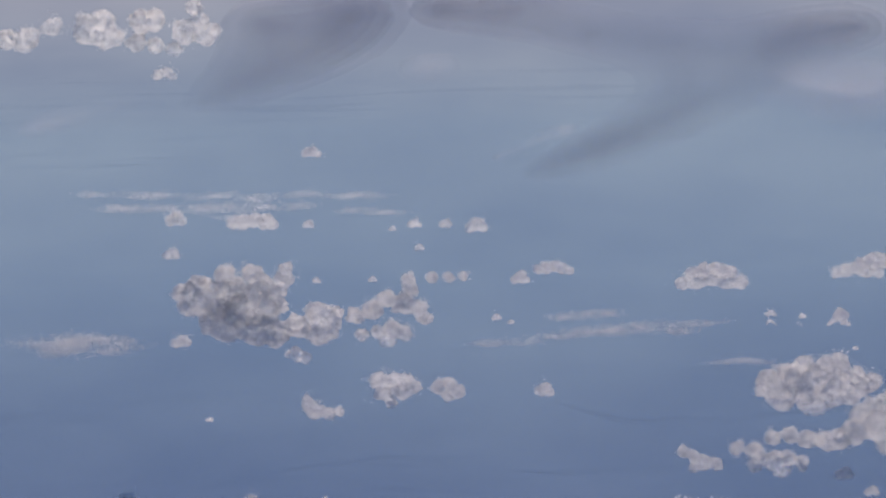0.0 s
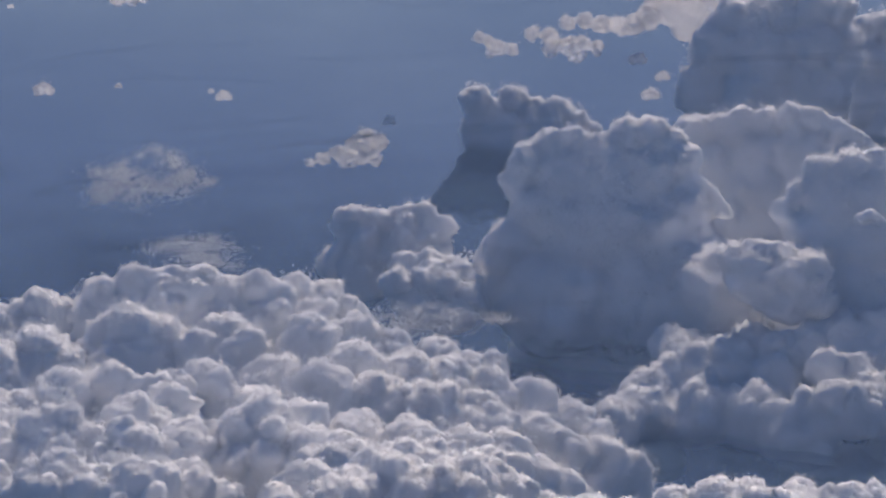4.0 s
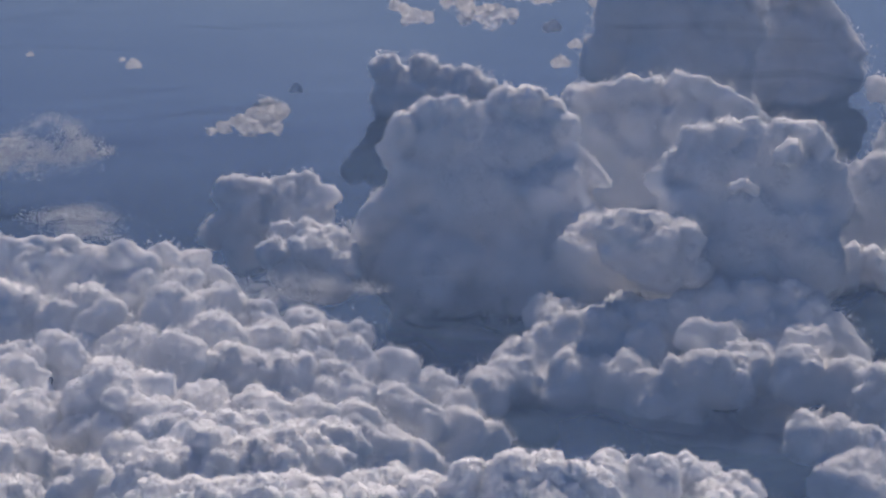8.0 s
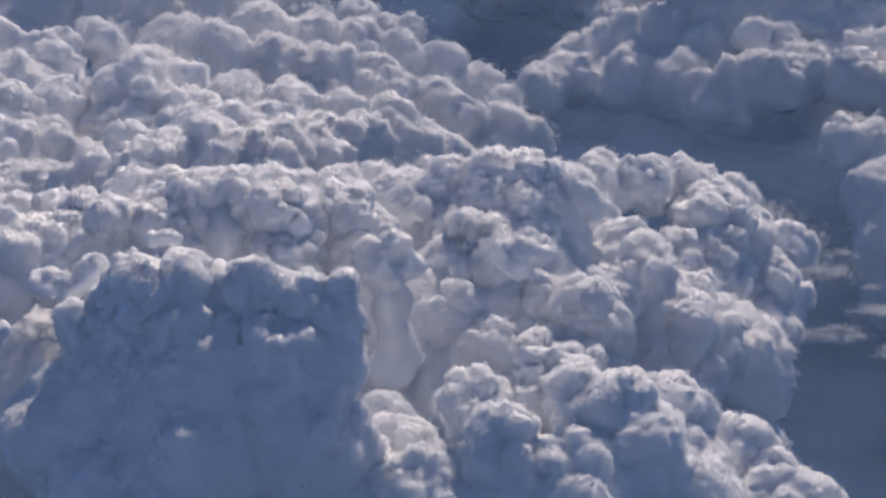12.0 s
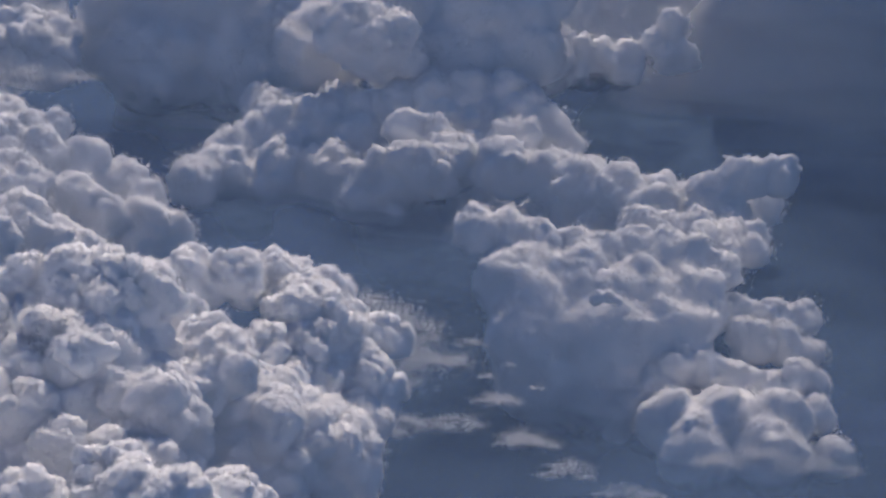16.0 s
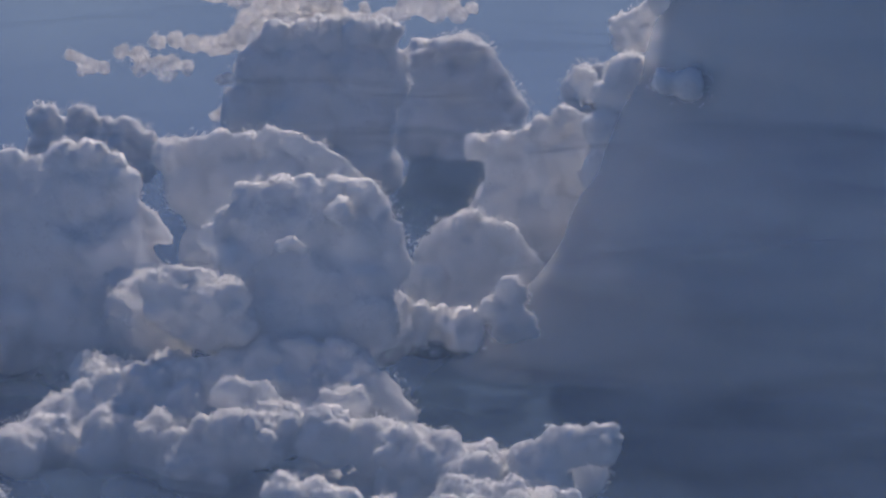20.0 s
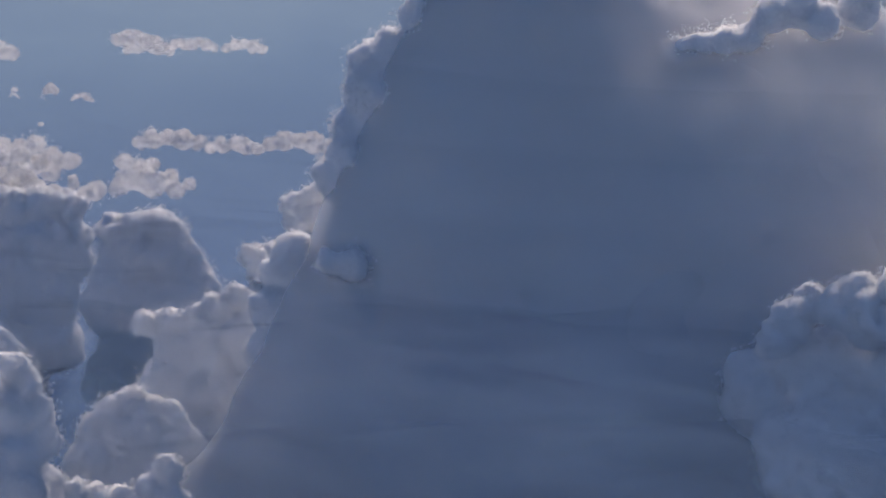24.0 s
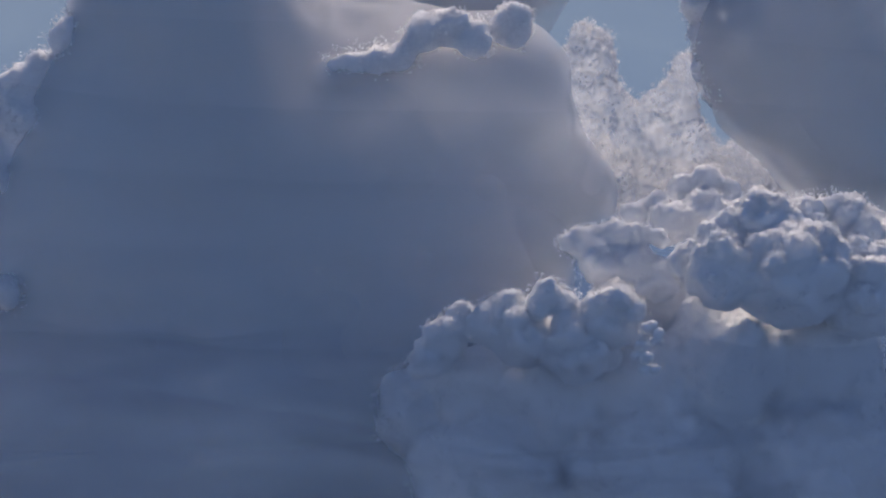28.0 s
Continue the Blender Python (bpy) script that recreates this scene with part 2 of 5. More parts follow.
def flecks(name, at, soft, side, mat, parent, seed):
    """Small torn shreds of cloud, each a three-cornered flake at its own slant."""
    rng = np.random.default_rng(seed)
    n = len(at)
    up = rng.normal(size=(n, 3)) * 0.65 + soft
    up /= np.linalg.norm(up, axis=1)[:, None]
    one = np.cross(up, rng.normal(size=(n, 3)))
    one /= np.linalg.norm(one, axis=1)[:, None] + 1e-9
    two = np.cross(up, one)
    r = (side * 0.577 * rng.uniform(0.6, 1.3, n))[:, None]
    v = np.stack([at + r * one, at + r * (-0.5 * one + 0.866 * two), at + r * (-0.5 * one - 0.866 * two)], 1).reshape(-1, 3)
    me = bpy.data.meshes.new(name)
    me.vertices.add(3 * n)
    me.vertices.foreach_set("co", v.astype(np.float32).ravel())
    me.loops.add(3 * n)
    me.loops.foreach_set("vertex_index", np.arange(3 * n, dtype=np.int32))
    me.polygons.add(n)
    me.polygons.foreach_set("loop_start", np.arange(0, 3 * n, 3, dtype=np.int32))
    me.update()
    me.attributes.new("soft", "FLOAT_VECTOR", "FACE").data.foreach_set("vector", soft.astype(np.float32).ravel())
    me.materials.append(mat)
    ob = new(name, me)
    ob.parent = parent
    return tagged(ob, kind="stuff")


def mist(ob, p, soft, side, reach, cover, foot, mat, seed):
    """Torn shreds of droplets that hang on a cloud's skin, on its top and its southern side, in small knobs."""
    me = ob.data
    n = len(me.polygons)
    quads, area, nor = np.empty(n * 4, np.int64), np.empty(n), np.empty(n * 3)
    me.polygons.foreach_get("vertices", quads)
    me.polygons.foreach_get("area", area)
    me.polygons.foreach_get("normal", nor)
    quads, nor = quads.reshape(-1, 4), nor.reshape(-1, 3)
    middle = p[quads].mean(1)
    weight = area * (nor[:, 1] < 0.18) * np.clip((nor[:, 2] + 0.9) * 2, 0, 1) * np.clip((middle[:, 2] - foot) / 9, 0, 1)
    count = int(weight.sum() * cover / (0.433 * side * side))
    if count < 4:
        return
    rng = np.random.default_rng(seed)
    pick = rng.choice(n, count, p=weight / weight.sum())
    u, w = rng.random((2, count, 1))
    c = p[quads[pick]]
    at = (c[:, 0] * (1 - u) + c[:, 1] * u) * (1 - w) + (c[:, 3] * (1 - u) + c[:, 2] * u) * w
    s = soft[quads[pick]].mean(1)
    loose = fold(at / (side * 14), seed + 1)
    away = side * 2.4 * (0.6 - cells(at / (side * 5), 1.0, seed))
    lift = rng.random(count) ** 2 * np.clip(loose * 2.4 - 0.55, 0.1, 1.5)
    away += (lift * 1.6 - 0.2) * reach
    layer = flecks("mist", at + nor[pick] * away[:, None], s, side * (1.05 - 0.45 * np.clip(lift, 0, 1)), mat, ob, seed)
    layer.matrix_parent_inverse = ob.matrix_world.inverted()


def rind(ob, p, soft, seed):
    """Soft outer layers of a great cloud, each thinner and wider than the one inside it."""
    me = ob.data
    n = len(me.polygons)
    quads = np.empty(n * 4, np.int64)
    me.polygons.foreach_get("vertices", quads)
    for k in range(1, 5):
        swell = fold(p / 34 + k, seed + k) * 0.8 + fold(p / 15 + k, seed + 9 + k) * 0.4
        q = p + soft * (k * 3.6 * np.clip((p[:, 0] - 420) / 130, 0.4, 1) * (0.25 + 1.1 * swell))[:, None]
        layer = link_mesh("soft_layer", q.tolist(), quads.reshape(-1, 4).tolist(), RIND, ob)
        layer.matrix_parent_inverse = ob.matrix_world.inverted()
        ones = np.ones(len(q))
        marks(layer.data, q, 6.0, ones, 0.4 * ones, soft)


def wisp(name, lumps, flat, side, cover, mat, parent, seed):
    """A thin cloud with no skin: shreds alone, crowded in its middle and thinning out, torn by the wind."""
    rng = np.random.default_rng(seed)
    at = []
    for x, y, z, r in lumps:
        count = int(cover * math.pi * r * r * flat / (0.2 * side * side))
        q = rng.normal(size=(count, 3)) * (0.62 * r, 0.5 * r, 0.36 * r * flat) + (x, y, z)
        at.append(q)
    at = np.concatenate(at)
    r = sorted(l[3] for l in lumps)[len(lumps) // 2]
    bent = at + 0.5 * r * (np.stack([fold(at / (0.8 * r) + 9.1 * k, seed + k) for k in range(3)], 1) - 0.5)
    grainy = fold(bent / (r * 0.9, r * 0.9, r * 0.5 * flat), seed + 5) * 0.6 + fold(bent / (r * 0.33, r * 0.33, r * 0.22 * flat), seed + 6) * 0.4
    at = at[rng.random(len(at)) < np.clip((grainy - 0.36) * 4.5, 0.02, 1)]
    soft = np.tile((0.0, -0.25, 0.97), (len(at), 1)) + rng.normal(size=(len(at), 3)) * 0.2
    ob = flecks(name, at, soft / np.linalg.norm(soft, axis=1)[:, None], side, mat, parent, seed)
    return ob


def lumpy(name, crown, plain, voxel, rough, flat, mat, parent, seed, low, high):
    """One cloud mass: balls and smaller balls budding from them, melted together, then puffed up in four sizes,
    crisp at the crown and smooth below."""
    rng = random.Random(seed)
    lumps = crown + plain
    trim = {THIN: 0.82, CLOUD: 0.92}.get(mat, 1.0)
    balls = [(x, y, z, r * (trim if k < len(crown) else 1.0)) for k, (x, y, z, r) in enumerate(lumps)]
    for k, (x, y, z, r) in enumerate(lumps):
        for _ in range(int((26 if k < len(crown) else 9) * (0.3 + 0.7 * rough))):
            a, e, k = rng.uniform(0, 6.283), rng.uniform(-0.4, 1.4), rng.uniform(0.11, 0.42)
            s = r * (1.03 - k * 0.5)
            balls.append((x + s * math.cos(a) * math.cos(e), y + s * math.sin(a) * math.cos(e), z + s * math.sin(e) * flat, r * k))
    v, f = [], []
    for k, (x, y, z, r) in enumerate(balls):
        v.append(BALL_V * (r, r, r * flat) + (x, y, z))
        f.append(BALL_F + k * len(BALL_V))
    v, f = np.concatenate(v), np.concatenate(f)
    ob = link_mesh(name, v.tolist(), f.tolist(), mat, parent)
    mod = ob.modifiers.new("melt", "REMESH")
    mod.mode, mod.voxel_size = "VOXEL", voxel
    even = ob.modifiers.new("even", "SMOOTH")
    even.factor, even.iterations = 0.5, 1 if rough > 0.6 else 20
    bpy.context.view_layer.update()
    me = bpy.data.meshes.new_from_object(ob.evaluated_get(bpy.context.evaluated_depsgraph_get()))
    ob.modifiers.clear()
    old, ob.data = ob.data, me
    bpy.data.meshes.remove(old)
    whole = pieces_of(me, mat)
    ob.data = whole[0]
    made = [ob]
    for piece in whole[1:]:
        made.append(new(name, piece))
        made[-1].parent = parent
    for k, each in enumerate(made):
        puff_up(each, crown, plain, voxel, rough, flat, mat, seed + 3 * k, low, high)
    return made


SKINS = {}


def puff_up(ob, crown, plain, voxel, rough, flat, mat, seed, low, high):
    """Knobs of four sizes on a melted mass, and the marks that its material reads."""
    me = ob.data
    p = np.empty(len(me.vertices) * 3)
    me.vertices.foreach_get("co", p)
    p = p.reshape(-1, 3)
    typical = sorted(b[3] for b in crown or plain)[len(crown or plain) // 2]
    for size, pull in ((1.5, 0.6), (0.7, 0.3)):
        q = p / (typical * size)
        p = p + (np.stack([fold(q + 31.7 * k, seed + 20 + k) for k in range(3)], 1) - 0.5) * (1, 1, 0.6 * flat) * typical * pull * (0.1 + 0.9 * rough)
    me.vertices.foreach_set("co", p.ravel())
    me.update()
    up = (p[:, 2] - low) / max(high - low, 1e-3)
    knobby = np.zeros(len(p))
    for x, y, z, r in crown:
        knobby = np.maximum(knobby, np.clip((1.7 - np.sqrt(((p - (x, y, z)) ** 2).sum(1)) / r) / 0.5, 0, 1))
    if plain:
        even = spread(me, p, 6 if rough > 0.6 else 30)
        p = p + (even - p) * (1 - knobby)[:, None]
        me.vertices.foreach_set("co", p.ravel())
        me.update()
    nor = normals_of(me)
    soft = spread(me, nor, 9)
    soft /= np.linalg.norm(soft, axis=1)[:, None] + 1e-6
    knobby = np.maximum(knobby, np.clip(soft[:, 2] * 1.6 - 0.1, 0.35, 0.8)) * (1.0 if crown else 0.3)
    patch = fold(p / (typical * 1.6), seed)
    crisp = knobby * np.clip(0.35 + 0.9 * soft[:, 2], 0.12, 1.0) * np.clip(patch * 2.0 - 0.2, 0.35, 1.3) * (0.25 + 0.75 * rough)
    for size, push in ((1.1, 0.3), (0.55, 0.28), (0.28, 0.2), (0.14, 0.1)):
        s = typical * size
        if not crown or s < voxel * 1.5:
            break
        nor = normals_of(me) * (1, 1, flat)
        q = p * (1, 1, 1 / flat) / s
        q = q + 0.5 * np.stack([fold(q * 1.3 + k * 17.3, seed + k) for k in range(3)], 1)
        p = p + nor * (crisp * typical * push * (1.3 if mat is THIN else 1.0) * (0.7 - cells(q, 1.0, seed)))[:, None]
        me.vertices.foreach_set("co", p.ravel())
        me.update()
    me.shade_smooth()
    torn = fold(p / (typical * 0.7), seed + 3)
    thick = np.clip((up + (torn - 0.5) * 0.25) / 0.22, 0, 1) if low > 90 else np.ones(len(p))
    thin = np.clip((soft[:, 2] + 0.1 * (torn - 0.5) - 0.05) / 0.75, 0, 1) * np.maximum(knobby, 0.3)
    if mat not in (CLOUD, STORM):
        thin = np.ones(len(p))
    marks(me, p, voxel, thick, thin, soft)
    SKINS[ob.name] = (p, soft)


def down_to_haze(lumps):
    """Widening heaps under a cloud's lowest lumps, down into the haze."""
    heaps = []
    for x, y, z, r in lumps:
        while z > 40:
            z, y, r = z - r * 0.8, y + r * 0.15, r * 1.03
            heaps.append((x, y, z, r))
    return heaps


PLAIN = ("front", "face", "body", "stem", "upper_face", "lower_face", "foot", "base")
GROWN_TOGETHER = ("crown", "summit", "inner", "arch", "ragged_side", "rear_wisp", "bulk", "underside", "deck", "apron")
SEEDS = iter(range(11, 9999, 7))


def cloud(name, label, mat, voxel, rough, flat, group, masses):
    """A cloud of several masses: crowns with knobs, plain flanks, and heaps below them."""
    xs = [l for _, lumps in masses for l in lumps]
    base = (sum(l[0] for l in xs) / len(xs), sum(l[1] for l in xs) / len(xs), min(l[2] - l[3] for l in xs))
    high = max(l[2] + l[3] for l in xs)
    thing = tagged(new(name), label, "cloud", group)
    thing.location = base
    bpy.context.view_layer.update()
    if mat is CLOUD and base[1] > 1350 and name in ("cumulus_cloud", "cumulus_cluster"):
        mat = THIN
    elif mat is THIN and base[1] < 1300:
        mat = CLOUD
    grown = {}
    voxel *= {STORM: 2.2, THIN: 1.0}.get(mat, 1.25)
    for part_name, lumps in masses:
        crown, plain = grown.setdefault("body" if part_name in GROWN_TOGETHER + PLAIN else part_name, ([], []))
        (plain if part_name in PLAIN else crown).extend(lumps)
        if part_name == "base":
            grown["base"] = ([], down_to_haze(lumps))
    for part_name, (crown, plain) in grown.items():
        size, knobs = voxel, rough
        if part_name == "base":
            size, knobs = voxel * 6, 0.4
        elif mat is CLOUD:
            size = voxel * (1.08 if part_name == "body" else 0.8)
        elif mat is STORM and part_name != "body":
            size, knobs = voxel * 0.4, 0.9
        seed = next(SEEDS)
        if mat is WISP:
            ob = wisp(part_name, crown + plain, flat, 0.00042 * base[1], 0.75, SHRED, thing, seed)
            ob.matrix_parent_inverse = thing.matrix_world.inverted()
            continue
        if mat in (VEIL, VEIL_SHADED):
            for k in range(6):
                inner = [(x, y, z, r * (1.15 - 0.15 * k)) for x, y, z, r in crown + plain]
                for ob in lumpy(part_name, [], inner, voxel * 1.6, 0.3, flat, mat, thing, seed, base[2], high):
                    ob.matrix_parent_inverse = thing.matrix_world.inverted()
            continue
        for ob in lumpy(part_name, crown, plain, size, knobs, flat, mat, thing, seed, base[2], high):
            ob.matrix_parent_inverse = thing.matrix_world.inverted()
            bpy.context.view_layer.update()
            p, soft = SKINS[ob.name]
            side = (0.0007 if mat is THIN else 0.001) * base[1]
            if mat is STORM and part_name == "body":
                rind(ob, p, soft, seed)
            elif part_name != "base":
                foot = base[2] + 0.12 * (high - base[2]) if base[2] > 90 else 120
                mist(ob, p, soft, side, side * (2.2 if base[1] > 760 else 1.0), 0.6 if mat is THIN else 0.82, foot, SHRED if mat in (THIN, GLOW) else MIST, seed)
    return thing


# ---- the large structure: sea and painted far haze ----
HAZE_TOP, R_SEA, R_FAR = -600, 2700, 4900
turn = [k * math.tau / 96 for k in range(96)]
rim = [(R_SEA * math.cos(a), R_SEA * math.sin(a), HAZE_TOP) for a in turn]
sea = link_mesh("ground", rim, [list(range(96))], SEA, smooth=False)
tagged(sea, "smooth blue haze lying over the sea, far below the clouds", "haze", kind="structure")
# Surrounding wall that glows with the painted haze colours.
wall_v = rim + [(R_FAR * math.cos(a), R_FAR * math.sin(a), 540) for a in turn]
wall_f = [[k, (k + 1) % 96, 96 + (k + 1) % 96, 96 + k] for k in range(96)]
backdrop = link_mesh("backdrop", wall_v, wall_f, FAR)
tagged(backdrop, "glowing wall painted as pale blue haze climbing to the far horizon", "sky", kind="structure")

# Stacked tinted sheets, added to veil whatever lies below in hazy blue.
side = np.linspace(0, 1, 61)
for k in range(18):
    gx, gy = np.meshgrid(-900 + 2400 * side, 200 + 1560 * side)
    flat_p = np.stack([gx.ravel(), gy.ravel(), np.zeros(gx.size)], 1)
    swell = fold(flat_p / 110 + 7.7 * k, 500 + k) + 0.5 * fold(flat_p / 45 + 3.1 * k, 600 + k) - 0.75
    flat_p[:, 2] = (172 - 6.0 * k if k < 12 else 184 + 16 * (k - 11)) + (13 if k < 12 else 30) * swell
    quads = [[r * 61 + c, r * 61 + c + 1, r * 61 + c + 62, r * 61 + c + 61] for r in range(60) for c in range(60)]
    layer = link_mesh("painted_haze_sheet", flat_p.tolist(), quads, HAZE if k < 12 else HIGH_HAZE)
    tagged(layer, "thin rolling sheet imitating blue haze between the cloud bases", "haze", "haze layers", "structure")
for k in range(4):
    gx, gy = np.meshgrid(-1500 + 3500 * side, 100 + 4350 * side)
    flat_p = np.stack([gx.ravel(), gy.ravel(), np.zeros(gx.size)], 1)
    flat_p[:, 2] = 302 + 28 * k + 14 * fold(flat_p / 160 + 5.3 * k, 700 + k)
    layer = link_mesh("painted_haze_sheet", flat_p.tolist(), quads, UPPER_HAZE)
    tagged(layer, "see-through blue sheet imitating a trace of haze above the clouds", "haze", "haze layers", "structure")

# ---- the clouds ----
cloud("cumulus_cloud", "bright white cumulus cloud with knobbly sunlit crown", CLOUD, 0.626, 1, 1, "", [
    ("crown", [(125.3, 496, 263.2, 6.48), (140, 506.8, 263.5, 8.8), (150.1, 495.5, 261.6, 10.3), (164.1, 504.6, 257.2, 8.25), (131.2, 483.9, 259.1, 8.48), (143.8, 483.1, 256.8, 9.01), (156, 488.7, 257.4, 8.56), (178.3, 511.1, 245.4, 7.28), (192, 519.9, 240.4, 6.27)]),
    ("shoulder", [(105.7, 513.7, 253.5, 6.72), (97.9, 502.4, 251.6, 7.15), (111.1, 502.5, 251.8, 7.15), (102.2, 490.7, 248.5, 9.72)]),
    ("base", [(119.2, 481.4, 245.4, 14.9), (140.4, 480.2, 240.7, 18.1), (162.8, 490.7, 240.9, 16.3), (183.6, 499.2, 236.2, 13.2)]),
])
cloud("cumulus_cloud", "domed grey cumulus cloud with white cauliflower rim and smooth shaded front", CLOUD, 0.615, 1, 1, "", [
    ("crown", [(51.27, 492.8, 284.5, 4.77), (60.94, 494.5, 289.2, 6.36), (71.55, 494.6, 289.5, 7.21), (82.12, 494.2, 288.2, 6.89), (91.64, 494, 287.5, 6.36), (99.05, 493.7, 286.8, 5.51), (102.7, 492.7, 283.7, 3.18)]),
    ("front", [(58.33, 491.6, 276.2, 11.2), (72.12, 491.9, 275.7, 13.8), (87.02, 491.6, 275.4, 12.2), (97.7, 491.1, 276.5, 6.9), (71.69, 487.6, 261.3, 19.2), (48.42, 487.6, 264.3, 12.8), (91.99, 487, 262.2, 12.8), (63.81, 483.2, 247.2, 23.5)]),
    ("puff", [(43.33, 504.6, 288.1, 3.24), (47.64, 504.4, 287.5, 3.02), (52.58, 505.5, 290.4, 3.24)]),
])
cloud("cumulus_cloud", "towering white cumulus cloud with sunlit flank and grey shaded face", CLOUD, 0.719, 1, 1, "", [
    ("left_tower", [(120.1, 585.8, 276.8, 8.06), (130.1, 586, 277.1, 7.44), (138.7, 585.7, 276.3, 8.06), (146.1, 585.5, 275.6, 6.45), (134.7, 582.4, 267.1, 13.6), (122.3, 582, 266.2, 11.2), (143.4, 581.9, 265.7, 8.06)]),
    ("right_tower", [(156.5, 624.1, 264.7, 7.26), (166.4, 624.3, 265.1, 6.86), (177.3, 634.1, 262.8, 6.7), (185.2, 631.8, 256.3, 7.77), (190.4, 629.5, 249.9, 7.37), (198.4, 629, 248.4, 6.03), (203.7, 628.5, 247, 3.75), (181.2, 619.3, 251, 12.5), (174.6, 606.4, 244.8, 13), (188.8, 614.8, 238.4, 11.9), (196.7, 615.6, 240.7, 5.94)]),
    ("flank", [(154.2, 602.8, 264.6, 4.86), (158, 586.1, 262.5, 6.5), (164.5, 574.8, 260.5, 5.54), (156.4, 573.9, 257.8, 6.76), (163.2, 581, 262.9, 5.58), (152.2, 567.6, 255.1, 5.86)]),
    ("wall", [(129.1, 568.1, 256.9, 15.9), (143.6, 566.8, 253.1, 13.4), (121.3, 554.8, 249.4, 15.6), (138, 553.1, 244.5, 15.6), (166, 582.7, 238, 16.4), (183.4, 591, 231.3, 11.5), (189.7, 589.2, 226.3, 5.76), (192.5, 602.4, 233.4, 5.85)]),
    ("base", [(128.1, 550.7, 228.8, 20.5), (158.6, 569.3, 220.8, 21.2), (182.1, 577.7, 217.7, 13.9)]),
])
cloud("cloud_turret", "slender white cloud turret with round knobbly top", CLOUD, 0.673, 1, 1, "", [
    ("head", [(104.1, 543.8, 278.3, 3.48), (108.7, 544.2, 279.2, 3.71), (111.6, 543.2, 276.4, 3.02), (106.3, 542.6, 274.9, 4.41)]),
    ("stem", [(107.9, 541.3, 269.2, 4.88), (109.5, 538.9, 262.6, 4.18), (112.3, 537.5, 259.3, 2.55), (107, 536.7, 256, 5.23)]),
])
cloud("cloud_puff", "small bright flat-topped cloud puff before a shaded cloud face", THIN, 0.46, 1, 1, "", [
    ("puff", [(131.2, 539.4, 280.4, 2.99), (135.2, 539.5, 280.9, 3.22), (138.1, 539.3, 280.3, 2.53), (134, 538.6, 278.2, 3.45)]),
])
cloud("cumulus_cloud", "long white cumulus ridge with row of rounded lumps", CLOUD, 0.696, 1, 1, "", [
    ("crown", [(16.39, 564.3, 276.8, 5.4), (22.47, 565.4, 280.1, 5.04), (27.89, 565.6, 280.5, 4.56), (36.87, 565.4, 279.7, 5.4), (44.1, 565.7, 280.7, 4.8), (51.66, 576.7, 281.7, 5.86), (58.99, 576.9, 282.1, 5.49), (66.29, 576.7, 281.4, 5.49), (74.85, 576.8, 281.7, 5.86), (81.58, 577.2, 282.7, 5.12), (88.22, 576.1, 279.7, 6.34), (96.57, 585.9, 277.4, 5.58), (103.9, 595.6, 274.5, 5.29), (111.5, 596, 275.5, 5.04), (92.07, 565.3, 278.9, 5.04)]),
    ("slope", [(26.71, 547.3, 274, 12.3), (42.57, 552.7, 274.1, 11.8), (56.36, 558.5, 275.3, 10.7), (70.67, 558.9, 276.1, 11.3), (83.76, 558.8, 275.8, 10.1), (96.73, 563.4, 273.7, 9), (112.5, 583.4, 270, 8.68)]),
    ("base", [(11.15, 565.5, 242.6, 18.4), (29.59, 565.7, 243.4, 17.2), (54.77, 540.5, 263.4, 14), (81.11, 550.3, 261.3, 13), (109.6, 560.3, 259.1, 13.2)]),
])
cloud("cloud_puff", "small lone white cloud puff above shaded cloud", THIN, 0.424, 1, 1, "", [
    ("puff", [(33.73, 492.1, 282.9, 1.91), (35.88, 492.5, 283.9, 1.7), (34.78, 491.9, 282.2, 1.59)]),
])
cloud("cloud_puff", "flat little white cloud puff above shaded cloud", THIN, 0.452, 1, 1, "", [
    ("puff", [(60.81, 531, 287.5, 1.81), (63.65, 531.2, 287.9, 1.92), (65.33, 530.9, 287.2, 1.36), (56.79, 530.1, 284.9, 1.36)]),
])
cloud("cumulus_cloud", "white cumulus peak with lumpy sunlit slopes", CLOUD, 0.824, 1, 1, "", [
    ("peak", [(63.18, 686.7, 262.4, 6.48), (58.03, 675.5, 260.9, 7.1), (70.3, 685.7, 259.5, 6.91), (79.95, 694.9, 255.5, 7.01), (88.73, 695.1, 256, 6.13), (95.28, 694.8, 255.1, 4.38)]),
    ("slope", [(50.29, 665.1, 261.5, 6.72), (41.89, 665.1, 261.8, 5.88), (34.49, 654.3, 261.2, 5.52), (28.88, 653.2, 258.1, 4.97), (62.09, 654.4, 261.1, 11), (77.25, 654.1, 260.1, 10.4), (89.39, 663.7, 257.3, 7.7), (46.39, 643.8, 261.5, 8.16)]),
])
